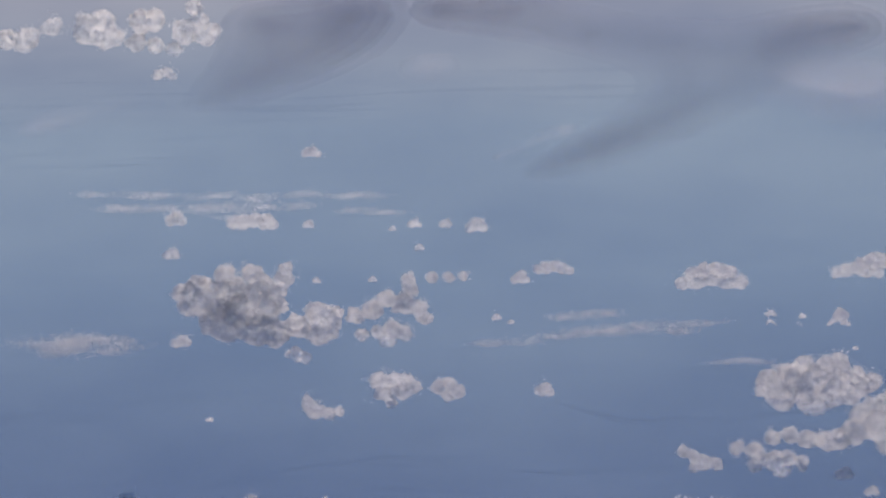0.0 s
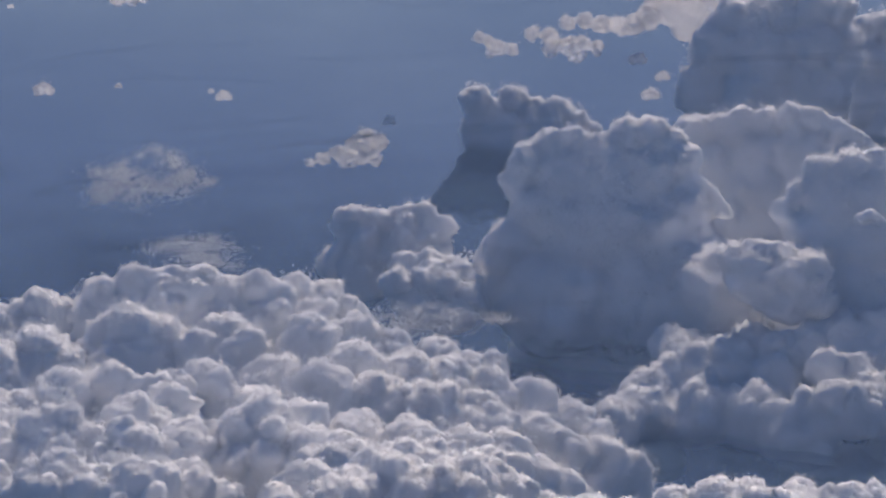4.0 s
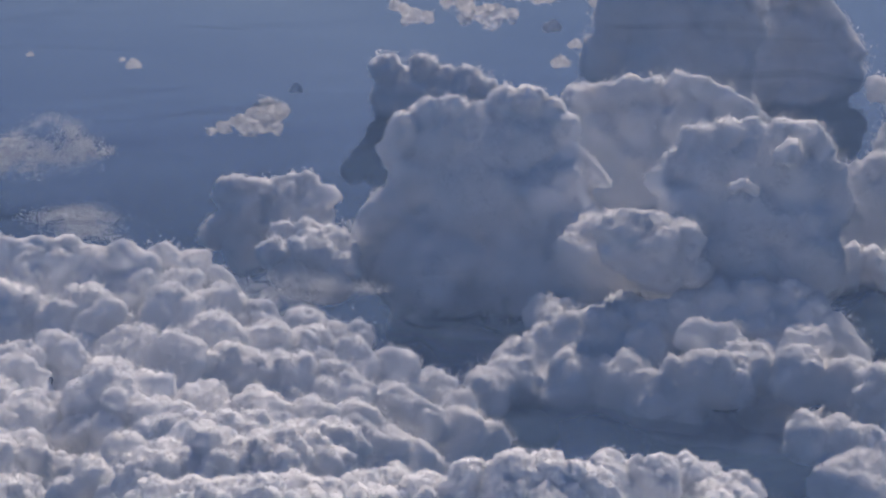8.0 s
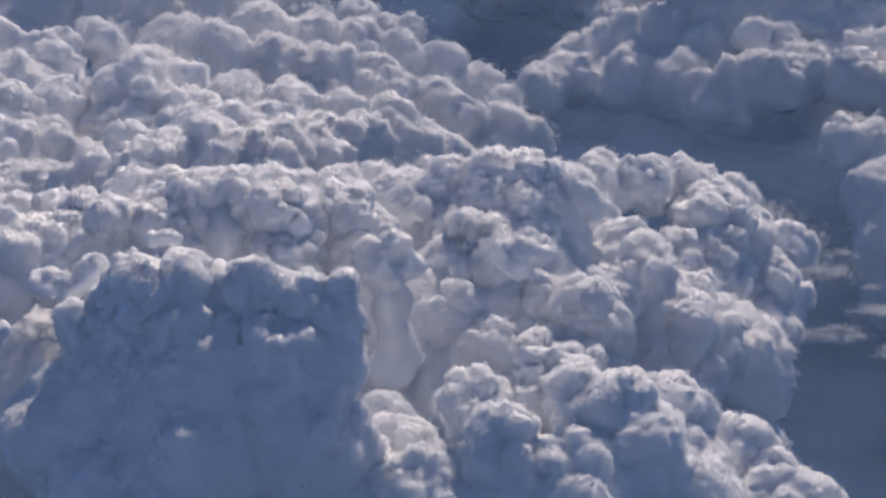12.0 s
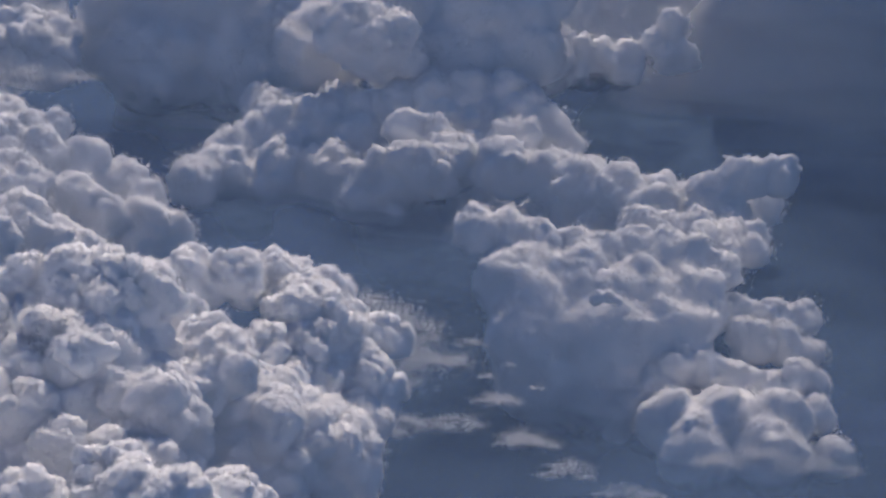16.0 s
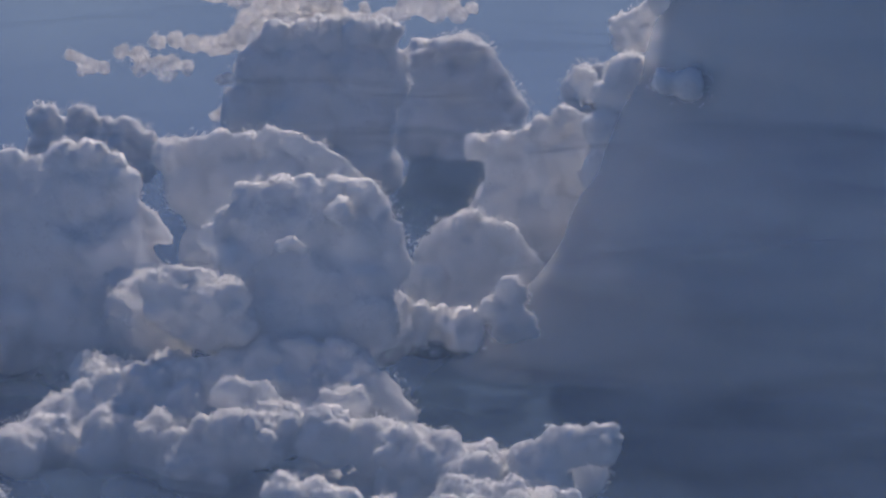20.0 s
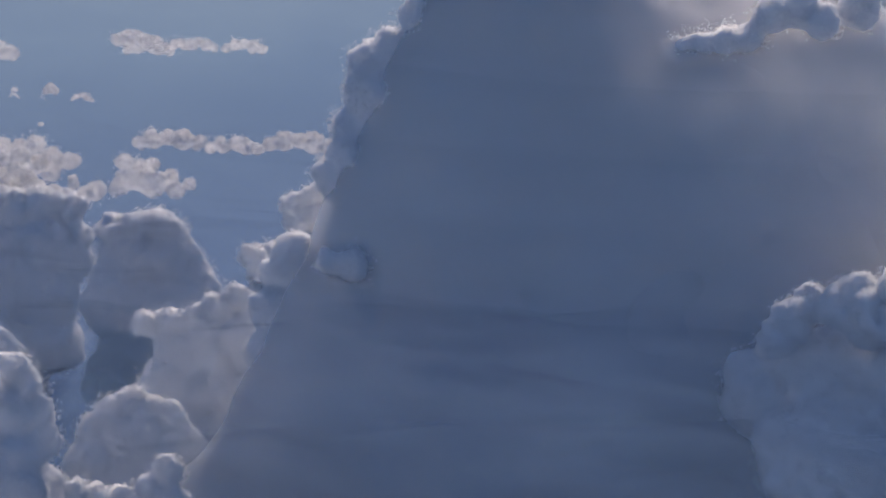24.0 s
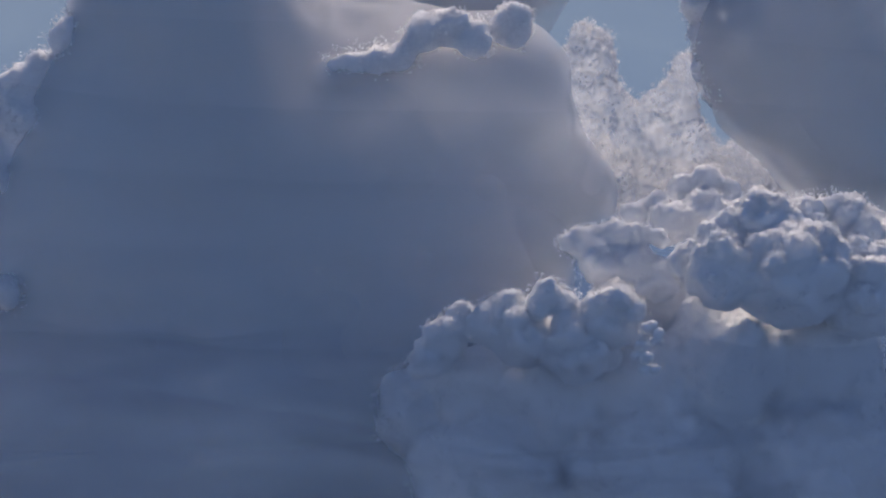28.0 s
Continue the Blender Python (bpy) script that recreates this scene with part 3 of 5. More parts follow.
cloud("cumulus_cloud", "broad sunlit white cumulus cloud with sharp knobbly summit", CLOUD, 1, 1, 1, "", [
    ("far_flank", [(-51.55, 971.1, 226.1, 10), (-65.75, 969.5, 219.7, 11), (-78.19, 958.2, 216, 10.9), (-92.25, 956.7, 209.7, 11.9), (-46.08, 928.2, 222.5, 13.4), (-60.02, 916.8, 218.2, 13.3), (-75.51, 905.5, 214.1, 13.2)]),
    ("near_flank", [(-34.66, 846.8, 230.4, 12.3), (-52.46, 845.3, 224.1, 13.2), (-32.53, 804.1, 227.4, 13.4), (-51.15, 803.2, 223, 14.3), (-26.93, 751.8, 227.3, 14.2), (-54.55, 781, 218.2, 15.6)]),
    ("summit", [(-27.33, 972.7, 233.2, 8.4), (-15.16, 974.1, 238.7, 7.6), (-5.132, 974.1, 239.4, 7.2), (4.772, 973, 236.3, 7.6), (14.71, 972.1, 234.2, 7.2), (24.82, 973, 237.8, 6.4), (31.75, 972.2, 235.7, 4.8), (-35.53, 971, 226.7, 9), (-19.54, 970.5, 226.3, 12), (-3.552, 970.1, 225.9, 14), (14.38, 969, 223.6, 12), (28.43, 969.2, 225.2, 9), (31.19, 966.8, 217.5, 7)]),
    ("shoulder", [(38.62, 991.5, 230.6, 6.12), (49.75, 990.3, 227.4, 6.94), (59.79, 988.5, 222.3, 6.53), (43.9, 978.4, 222.3, 8.48), (60.23, 966.6, 218.7, 8), (72.04, 964.5, 212.7, 7.2), (87.92, 973.4, 208.7, 6.87), (99.81, 961.8, 205.4, 6.8), (107.9, 962.1, 207.1, 5.6)]),
    ("deck", [(43.68, 936.4, 221.4, 11.6), (57.82, 914.6, 219.1, 11.4), (72.71, 923.2, 214.2, 10.6), (87.92, 931.8, 209.2, 10.1), (103.3, 930.3, 205.2, 9.7), (118.8, 929.3, 202.9, 8.15), (130.2, 927.3, 197.1, 8.15), (139.3, 915.9, 194.3, 7.3), (153.4, 925.9, 193.8, 6.98), (163, 924.7, 190.8, 6.6), (30.63, 895, 221.7, 10.2), (44.6, 873.9, 221.7, 11.8), (62.37, 882.4, 216.7, 12), (80.65, 880.9, 212.8, 12), (98.93, 879.3, 208.8, 11), (115.6, 887.9, 203.7, 9.3), (124.5, 876.5, 201.2, 7.36)]),
    ("apron", [(27.79, 853.6, 222.7, 9.79), (40.24, 823.1, 226.2, 10.3), (55.61, 821.7, 222.6, 10.3), (72.75, 820.7, 220.5, 11.2), (88.17, 819.8, 218.5, 10.3), (103.8, 838.4, 212.1, 8.8), (68.57, 779.4, 221.7, 14.8), (89.8, 788.3, 218.1, 13.3), (49.53, 770.9, 226.8, 14.6)]),
    ("bulk", [(12.48, 935.6, 216.5, 17.5), (-16.54, 937, 219.1, 17.5), (31.17, 801.4, 222.7, 18.5), (68.08, 774.7, 206, 24.6), (106.8, 833.3, 195.1, 19.4), (136, 892, 184.1, 16.9)]),
])
cloud("cumulus_cloud", "soft white cumulus lobes with grey hollows beside a cloud summit", CLOUD, 0.88, 1, 1, "", [
    ("crown", [(-20.33, 848.9, 238.5, 7.39), (-9.879, 847.6, 234.9, 6.69), (0.7007, 847.6, 235.5, 6.34), (10.37, 857.7, 235.1, 6.41), (14.66, 856, 229.8, 6.76), (-0.1374, 836.3, 232.5, 7.83), (-9.921, 816.4, 235.2, 8.84)]),
    ("lobe", [(14.68, 804.7, 232.7, 7.06), (17.89, 792.7, 227.7, 6.31), (3.935, 794.5, 232.8, 9.13), (-9.804, 784.4, 232.9, 10.2), (-6.575, 742.6, 233.1, 11.7), (6.88, 762.1, 229.4, 8.8), (15.43, 770.9, 224.5, 6.48), (11.99, 740.8, 228.1, 6.24), (3.331, 720.4, 229, 10.6), (-6.284, 699.6, 228.8, 13.3)]),
    ("bulk", [(-5.927, 831, 214.3, 20.9), (-7.99, 758, 214.4, 22.4), (8.996, 821, 217, 12)]),
])
cloud("shelf_cloud", "thin pale grey cloud shelf tapering to one side", WISP, 1.04, 0.7, 0.45, "", [
    ("shelf", [(71.61, 1008, 219, 8.32), (84.1, 1008, 219.3, 9.36), (96.51, 1007, 217, 9.36), (108.9, 1006, 215.1, 7.28), (118.3, 1006, 214.3, 4.16), (79.77, 1006, 213.8, 9.36), (92.21, 1006, 212.5, 8.32)]),
])
cloud("cloud_wisp", "thin brushed wisp of grey cloud", WISP, 1.12, 0.6, 0.4, "", [
    ("streamer", [(-9.065, 1098, 224.5, 8.96), (2.183, 1098, 226.5, 8.96), (11.05, 1097, 224.1, 6.72), (-0.2714, 1096, 220, 11.2), (8.559, 1095, 216.6, 8.96)]),
])
cloud("cumulus_cloud", "arched grey-white cumulus cloud with thin sunlit rim and ragged side", CLOUD, 1.06, 1, 1, "", [
    ("arch", [(234.5, 1021, 196.8, 6.78), (245.2, 1021, 200.4, 7.21), (257.8, 1020, 201.1, 7.21), (270.5, 1019, 200.2, 7.21), (280.9, 1016, 196.5, 7.21), (288, 1013, 189.4, 7.21), (293, 1010, 181.3, 5.94), (257.4, 1016, 188.6, 13.1), (274.2, 1014, 187.5, 12.7), (242.7, 1018, 189.7, 10.6)]),
    ("inner", [(269.1, 984.7, 192.9, 6.18), (277.4, 984.2, 193.8, 5.77), (258.8, 985, 191, 5.36), (232.3, 988.7, 195.1, 6.18), (242.5, 987.1, 193, 6.59), (249.6, 974, 187, 10.2), (264.8, 962, 186.9, 11.1), (280.8, 960.2, 185.8, 10.1), (236.6, 964, 185.2, 11.1), (291.5, 948.1, 183.9, 10)]),
    ("ragged_side", [(221.6, 1020, 190.9, 10.6), (209.3, 1031, 188.6, 10.3), (194.4, 1033, 190.4, 8.56), (181.7, 1035, 192.5, 7.7), (185.5, 1021, 185, 12.1), (202.3, 1019, 182.9, 14), (216.5, 1007, 181.6, 12.6), (172.6, 1011, 181.9, 10.1), (168.2, 999.5, 177.8, 10.4), (155.7, 989.5, 175.9, 8.86), (186.8, 997.5, 176.7, 12.5), (205, 985.6, 177.6, 12.4), (220.8, 973.2, 176.5, 14.7)]),
    ("face", [(192.3, 1050, 169.7, 16.4), (216.1, 1047, 165.3, 18.6), (242.3, 1046, 169.3, 18.6), (268.5, 1044, 171.3, 17.5), (286.7, 1030, 168, 13), (180.9, 1038, 162.4, 14.1), (165.7, 1028, 161.6, 9.64)]),
    ("base", [(201, 1002, 155.1, 12.6), (173.9, 1015, 156.4, 9.55), (231.6, 988, 151.9, 16.7), (257.8, 976.7, 156.8, 16.5), (281.4, 964.9, 159.8, 16.4)]),
])
cloud("cumulus_cloud", "grey cumulus bank with bright lumpy top edge", CLOUD, 0.88, 1, 1, "", [
    ("crown", [(243.1, 832.6, 204.6, 7.39), (251.9, 832.1, 205.4, 6.69), (262.3, 830.3, 202.8, 7.04), (272.8, 828.8, 201, 7.04), (283.3, 827.5, 200.1, 6.69), (292.1, 827.3, 201.7, 6.69), (300.8, 826.2, 200.9, 7.04), (309.5, 824.6, 198.3, 7.04), (318.1, 822.4, 194, 6.16), (241.6, 834.9, 211.3, 3.17)]),
    ("front", [(255.9, 819.6, 193.7, 14), (273.1, 817.1, 190.2, 14.8), (292.2, 814.7, 188.4, 14.8), (307.7, 812.8, 188.5, 11.3), (280.1, 803.3, 180.1, 19), (259.6, 805.9, 183.7, 16.4), (298.9, 800.9, 180.2, 14.7)]),
    ("back_ridge", [(299.7, 866.9, 196.1, 6.26), (308.8, 865.8, 195.2, 6.26), (318.9, 864.9, 195.1, 6.26), (328.9, 863.4, 193.3, 5.89), (338.1, 862.8, 194.1, 4.42), (321.6, 852.8, 191.2, 9.1), (334.3, 851.6, 191.2, 5.46)]),
    ("face", [(308, 936.3, 178.7, 11.9), (329.7, 933.6, 176.7, 11.9), (351.5, 932.4, 180.4, 8.92), (291.5, 947.4, 175.7, 12)]),
    ("rear_wisp", [(332.2, 914.9, 190.7, 7.76), (344, 915.3, 195.2, 7.37), (355.6, 914.6, 196.1, 6.98), (316.3, 926, 187.8, 7.84), (300.8, 928.1, 189.8, 9.02), (290.3, 938.9, 187.8, 8.91), (310.7, 914.6, 183.4, 10.7), (333.9, 912.4, 183.3, 9.7)]),
    ("base", [(259.1, 801.6, 170.6, 15.5), (279.6, 798.3, 165.4, 17.3), (298.5, 797.1, 168.8, 13.8), (298, 935.7, 175.1, 9.91), (333.9, 911.4, 175.4, 9.71)]),
])
cloud("cloud_puff", "small bright cloud puff before a grey cloud bank", THIN, 0.672, 1, 1, "", [
    ("puff", [(274.3, 786.3, 200.6, 2.35), (277.7, 786.1, 200.9, 2.35), (280.2, 785.6, 200, 1.68)]),
])
cloud("cumulus_cloud", "ragged white cumulus cloud with sunlit knobs above dark blue gap", CLOUD, 0.85, 1, 1, "", [
    ("crown", [(300.3, 787.2, 178, 6.12), (293.3, 785.8, 171.5, 6.12), (284.6, 784.8, 165.9, 5.78), (308.6, 785.7, 175.5, 6.46), (318.7, 783.4, 171.4, 6.46), (327.1, 782.4, 170.5, 5.44), (334.8, 782.7, 173.7, 5.78), (341.5, 781.3, 171.2, 4.42), (279.3, 783.2, 159.5, 4.76)]),
    ("rear", [(322.9, 818.2, 182.3, 5.98), (333.4, 816.4, 179.7, 6.69), (343, 815.8, 180.5, 5.28), (324.4, 805.9, 177.4, 7.31), (336.5, 804.5, 176.4, 6.61), (342.4, 803.2, 173.9, 4.18)]),
    ("base", [(293.5, 765.3, 168.7, 9.98), (308.5, 764.1, 168.6, 10.8), (325, 762.4, 168.5, 9.98), (338.6, 770.6, 166.5, 6.73), (298.3, 752.7, 163, 11.5), (321.2, 750.1, 161.2, 11.5), (341.1, 757, 157.5, 7.48)]),
])
cloud("cloud_wisp", "ragged thin grey-white cloud fringe beside a cumulus tower", WISP, 0.78, 0.9, 0.7, "", [
    ("fringe", [(199.2, 679.2, 239.8, 5.76), (209.2, 734.1, 216.7, 7.02), (216.9, 732, 212.2, 7.02), (205.5, 694.4, 223.2, 7.4), (216.6, 729.6, 204.8, 7.02), (224.4, 728.9, 204.7, 5.46), (229, 728, 203.2, 3.9), (210.2, 728.3, 198.9, 6.24)]),
])
cloud("cloud_scrap", "torn scrap of pale cloud over dark blue haze", WISP, 0.608, 0.9, 0.55, "torn cloud scraps", [
    ("scrap", [(221.9, 705, 195.2, 3.18), (225.4, 704.9, 196, 4.04), (229.4, 704.1, 194.6, 2.89)]),
])
cloud("cloud_scrap", "torn scrap of pale cloud over dark blue haze", WISP, 0.608, 0.9, 0.55, "torn cloud scraps", [
    ("scrap", [(238.6, 702.2, 191.4, 3.01), (241.9, 702.2, 192.2, 3.83), (245.7, 701.4, 190.9, 2.74)]),
])
cloud("cloud_scrap", "torn scrap of pale cloud over dark blue haze", WISP, 0.608, 0.9, 0.55, "torn cloud scraps", [
    ("scrap", [(235.3, 705.6, 200.9, 2.17), (237.7, 705.5, 201.4, 2.77), (240.4, 705, 200.5, 1.98)]),
])
cloud("cloud_scrap", "torn scrap of pale cloud over dark blue haze", WISP, 0.608, 0.9, 0.55, "torn cloud scraps", [
    ("scrap", [(200, 706.3, 193.1, 3.76), (204.2, 706.2, 194.1, 4.79), (208.9, 705.3, 192.4, 3.42)]),
])
cloud("cloud_scrap", "torn scrap of pale cloud over dark blue haze", WISP, 0.608, 0.9, 0.55, "torn cloud scraps", [
    ("scrap", [(209.1, 706.4, 196, 2.51), (211.8, 706.3, 196.6, 3.19), (215, 705.7, 195.5, 2.28)]),
])
cloud("cloud_scrap", "torn scrap of pale cloud over dark blue haze", WISP, 0.608, 0.9, 0.55, "torn cloud scraps", [
    ("scrap", [(195.8, 705.3, 188.8, 3.34), (199.5, 705.2, 189.7, 4.26), (203.6, 704.4, 188.2, 3.04)]),
])
cloud("cloud_scrap", "torn scrap of pale cloud over dark blue haze", WISP, 0.608, 0.9, 0.55, "torn cloud scraps", [
    ("scrap", [(252.1, 698.7, 184.1, 2.93), (255.3, 698.6, 184.8, 3.72), (259, 697.9, 183.6, 2.66)]),
])
cloud("cloud_scrap", "torn scrap of pale cloud over dark blue haze", WISP, 0.608, 0.9, 0.55, "torn cloud scraps", [
    ("scrap", [(291, 695.5, 185.3, 3.34), (294.7, 695.4, 186.2, 4.26), (298.9, 694.6, 184.7, 3.04)]),
])
cloud("cloud_scrap", "torn scrap of pale cloud over dark blue haze", WISP, 0.608, 0.9, 0.55, "torn cloud scraps", [
    ("scrap", [(231.9, 708, 207.4, 1.34), (233.4, 708, 207.7, 1.7), (235.1, 707.6, 207.1, 1.22)]),
])
cloud("cloud_scrap", "torn scrap of pale cloud over dark blue haze", WISP, 0.608, 0.9, 0.55, "torn cloud scraps", [
    ("scrap", [(238.6, 708.3, 210.2, 0.836), (239.6, 708.3, 210.5, 1.06), (240.6, 708.1, 210.1, 0.76)]),
])
cloud("cloud_scrap", "torn scrap of pale cloud over dark blue haze", WISP, 0.608, 0.9, 0.55, "torn cloud scraps", [
    ("scrap", [(245.6, 705.8, 204.4, 1.17), (246.9, 705.8, 204.7, 1.49), (248.4, 705.5, 204.2, 1.06)]),
])
cloud("cloud_scrap", "torn scrap of pale cloud over dark blue haze", WISP, 0.64, 0.9, 0.5, "torn cloud scraps", [
    ("scrap", [(235.3, 741.4, 186.9, 2.69), (238.8, 741.5, 188.1, 3.52), (242.3, 741.1, 187.8, 3.2), (245.8, 740.4, 186.6, 2.24)]),
])
cloud("cloud_scrap", "torn scrap of pale cloud over dark blue haze", WISP, 0.624, 0.9, 0.5, "torn cloud scraps", [
    ("scrap", [(240.5, 718.5, 183.1, 3.14), (244.6, 718.6, 184.4, 4.12), (248.7, 718.1, 184, 3.74), (252.8, 717.3, 182.6, 2.62)]),
])
cloud("cloud_scrap", "torn scrap of pale cloud over dark blue haze", WISP, 0.616, 0.9, 0.5, "torn cloud scraps", [
    ("scrap", [(249.8, 705.7, 178.9, 2.72), (253.4, 705.8, 180, 3.56), (256.9, 705.4, 179.7, 3.23), (260.5, 704.7, 178.5, 2.26)]),
])
cloud("cloud_scrap", "torn scrap of pale cloud over dark blue haze", WISP, 0.64, 0.9, 0.5, "torn cloud scraps", [
    ("scrap", [(305.6, 730.3, 171.5, 4.03), (310.9, 730.3, 173, 5.28), (316.1, 729.7, 172.5, 4.8), (321.3, 728.7, 170.7, 3.36)]),
])
cloud("cloud_scrap", "torn scrap of pale cloud over dark blue haze", WISP, 0.64, 0.9, 0.5, "torn cloud scraps", [
    ("scrap", [(322.8, 727.8, 168.4, 4.17), (328.3, 727.8, 169.9, 5.46), (333.7, 727.2, 169.4, 4.96), (339, 726.1, 167.5, 3.47)]),
])
cloud("cloud_scrap", "torn scrap of pale cloud over dark blue haze", WISP, 0.616, 0.9, 0.5, "torn cloud scraps", [
    ("scrap", [(265, 702.7, 173.7, 2.72), (268.6, 702.8, 174.9, 3.56), (272.1, 702.4, 174.6, 3.23), (275.6, 701.6, 173.3, 2.26)]),
])
cloud("cloud_scrap", "torn scrap of pale cloud over dark blue haze", WISP, 0.624, 0.9, 0.5, "torn cloud scraps", [
    ("scrap", [(216.9, 721.8, 187.2, 2.95), (220.8, 721.9, 188.5, 3.86), (224.6, 721.5, 188.1, 3.51), (228.4, 720.7, 186.8, 2.46)]),
])
cloud("cloud_scrap", "torn scrap of pale cloud over dark blue haze", WISP, 0.672, 0.9, 0.5, "torn cloud scraps", [
    ("scrap", [(233.3, 784.3, 188.2, 1.83), (235.7, 784.5, 189.3, 2.4), (238.1, 784.2, 189, 2.18), (240.5, 783.7, 188.2, 1.53)]),
])
cloud("cloud_scrap", "torn scrap of pale cloud over dark blue haze", WISP, 0.616, 0.9, 0.5, "torn cloud scraps", [
    ("scrap", [(273.4, 701.7, 172.9, 1.94), (275.9, 701.8, 173.9, 2.54), (278.5, 701.5, 173.7, 2.31), (281, 701, 172.8, 1.62)]),
])
cloud("cloud_wisp", "low ridge of dim blue-grey cloud with thin lit edge", CLOUD, 1.14, 0.8, 1, "", [
    ("ridge", [(292.2, 1099, 193.6, 5.02), (301.4, 1099, 196.8, 5.47), (310.5, 1098, 196.7, 5.93), (321.8, 1096, 194.5, 5.93), (330.9, 1096, 195.5, 5.47), (340.1, 1096, 198.7, 5.47), (349.4, 1097, 205.2, 6.84), (307.9, 1096, 188.1, 8.21), (328.3, 1094, 187.9, 8.21), (349, 1094, 194.3, 9.12)]),
])
cloud("cumulus_tower", "slim far cumulus tower with cauliflower crown", CLOUD, 1.32, 1, 1, "", [
    ("crown", [(147.5, 1625, 183.4, 8.58), (158.7, 1623, 175.2, 8.58), (168.9, 1624, 184, 7.92), (180.3, 1622, 178, 7.92), (193.4, 1621, 176.2, 7.92), (204.7, 1618, 169.6, 7.26), (214.4, 1617, 165.2, 5.94)]),
    ("stem", [(148.6, 1623, 165.4, 11.9), (165, 1621, 161.8, 15.9), (184.8, 1620, 159.9, 15.9), (201.1, 1618, 158.1, 11.9), (144.7, 1618, 146.3, 11.2), (137.9, 1617, 140, 8.59), (161, 1617, 139.3, 19.8), (131, 1615, 133.8, 7.26), (124.1, 1613, 124.3, 7.26)]),
    ("base", [(164, 1614, 129.7, 16.5), (143.9, 1613, 123.8, 13.2)]),
])
cloud("cumulus_tower", "great blue-grey cumulus tower with thin bright rims", CLOUD, 1.23, 1, 1, "", [
    ("crown", [(132.8, 1097, 254.6, 7.62), (142, 1098, 261, 6.72), (151, 1098, 261.9, 6.27), (159.8, 1096, 258.5, 6.72), (171.2, 1097, 263.7, 6.72), (181.2, 1096, 264.6, 6.27), (190, 1095, 260.1, 6.27), (195.4, 1093, 253.5, 6.72), (128, 1095, 244.9, 6.72)]),
    ("front", [(146.2, 1096, 248.6, 11.7), (164.1, 1095, 247.1, 13.5), (182, 1094, 246.8, 13.5), (195.2, 1091, 241.2, 10.3), (205.1, 1090, 239, 5.83), (209.4, 1088, 234.6, 4.48), (136.8, 1094, 235.7, 11.7), (159, 1092, 228.5, 20.2), (185.8, 1090, 225.8, 20.2), (125.2, 1091, 225.1, 8.52), (116.1, 1090, 219.9, 7.17)]),
    ("base", [(143.6, 1094, 199.3, 26.5), (176.6, 1092, 196.5, 28.7), (199.9, 1081, 207.4, 19.7), (204, 1062, 206, 20), (122, 1104, 201.9, 15.6)]),
])
cloud("cumulus_cloud", "dim lavender cumulus cloud with pale lit crown", CLOUD, 1.3, 1, 1, "", [
    ("crown", [(61.82, 1154, 218.6, 7.08), (71.24, 1154, 218.5, 6.61), (83.05, 1153, 219.4, 6.14), (93.69, 1153, 220.4, 6.14), (101.8, 1151, 216.8, 5.66), (66.18, 1151, 208.3, 9.44), (82.67, 1150, 208, 10.9), (96.8, 1149, 207.7, 8.5), (56.53, 1150, 201.5, 8.02)]),
    ("lower", [(82.28, 1090, 214.2, 6.27), (92.37, 1089, 215.1, 6.27), (102.4, 1089, 213.8, 5.82), (108.9, 1087, 208.3, 4.48), (93.11, 1078, 209.9, 9.32), (77.64, 1079, 211.3, 6.22), (106.2, 1076, 204.3, 6.66)]),
    ("base", [(68.06, 1149, 194.1, 10.9), (86.22, 1078, 202.1, 10.2), (99.46, 1076, 199.7, 10.2)]),
])
cloud("cumulus_tower", "rear blue-grey cumulus towers with fine bright rims", CLOUD, 1.36, 1, 1, "", [
    ("crown", [(215.6, 1212, 241.2, 7.94), (226.8, 1212, 242.2, 7.44), (238, 1212, 245.6, 6.94), (246.7, 1212, 245.4, 6.94), (257.9, 1211, 246.4, 6.45), (267.8, 1211, 246.3, 6.45), (277.5, 1208, 240.1, 6.94), (287.2, 1207, 236.3, 5.95), (292.1, 1206, 232.6, 3.97)]),
    ("body", [(222.8, 1210, 227.4, 12.4), (240.3, 1210, 230.7, 13.7), (262.6, 1209, 230.3, 13.7), (282.2, 1206, 226.4, 9.93), (239.8, 1206, 212.5, 17.4), (269.5, 1205, 212, 17.4)]),
    ("base", [(234.4, 1204, 200.5, 17.4), (266.6, 1202, 200, 17.4), (286.7, 1203, 211.8, 12.4)]),
])
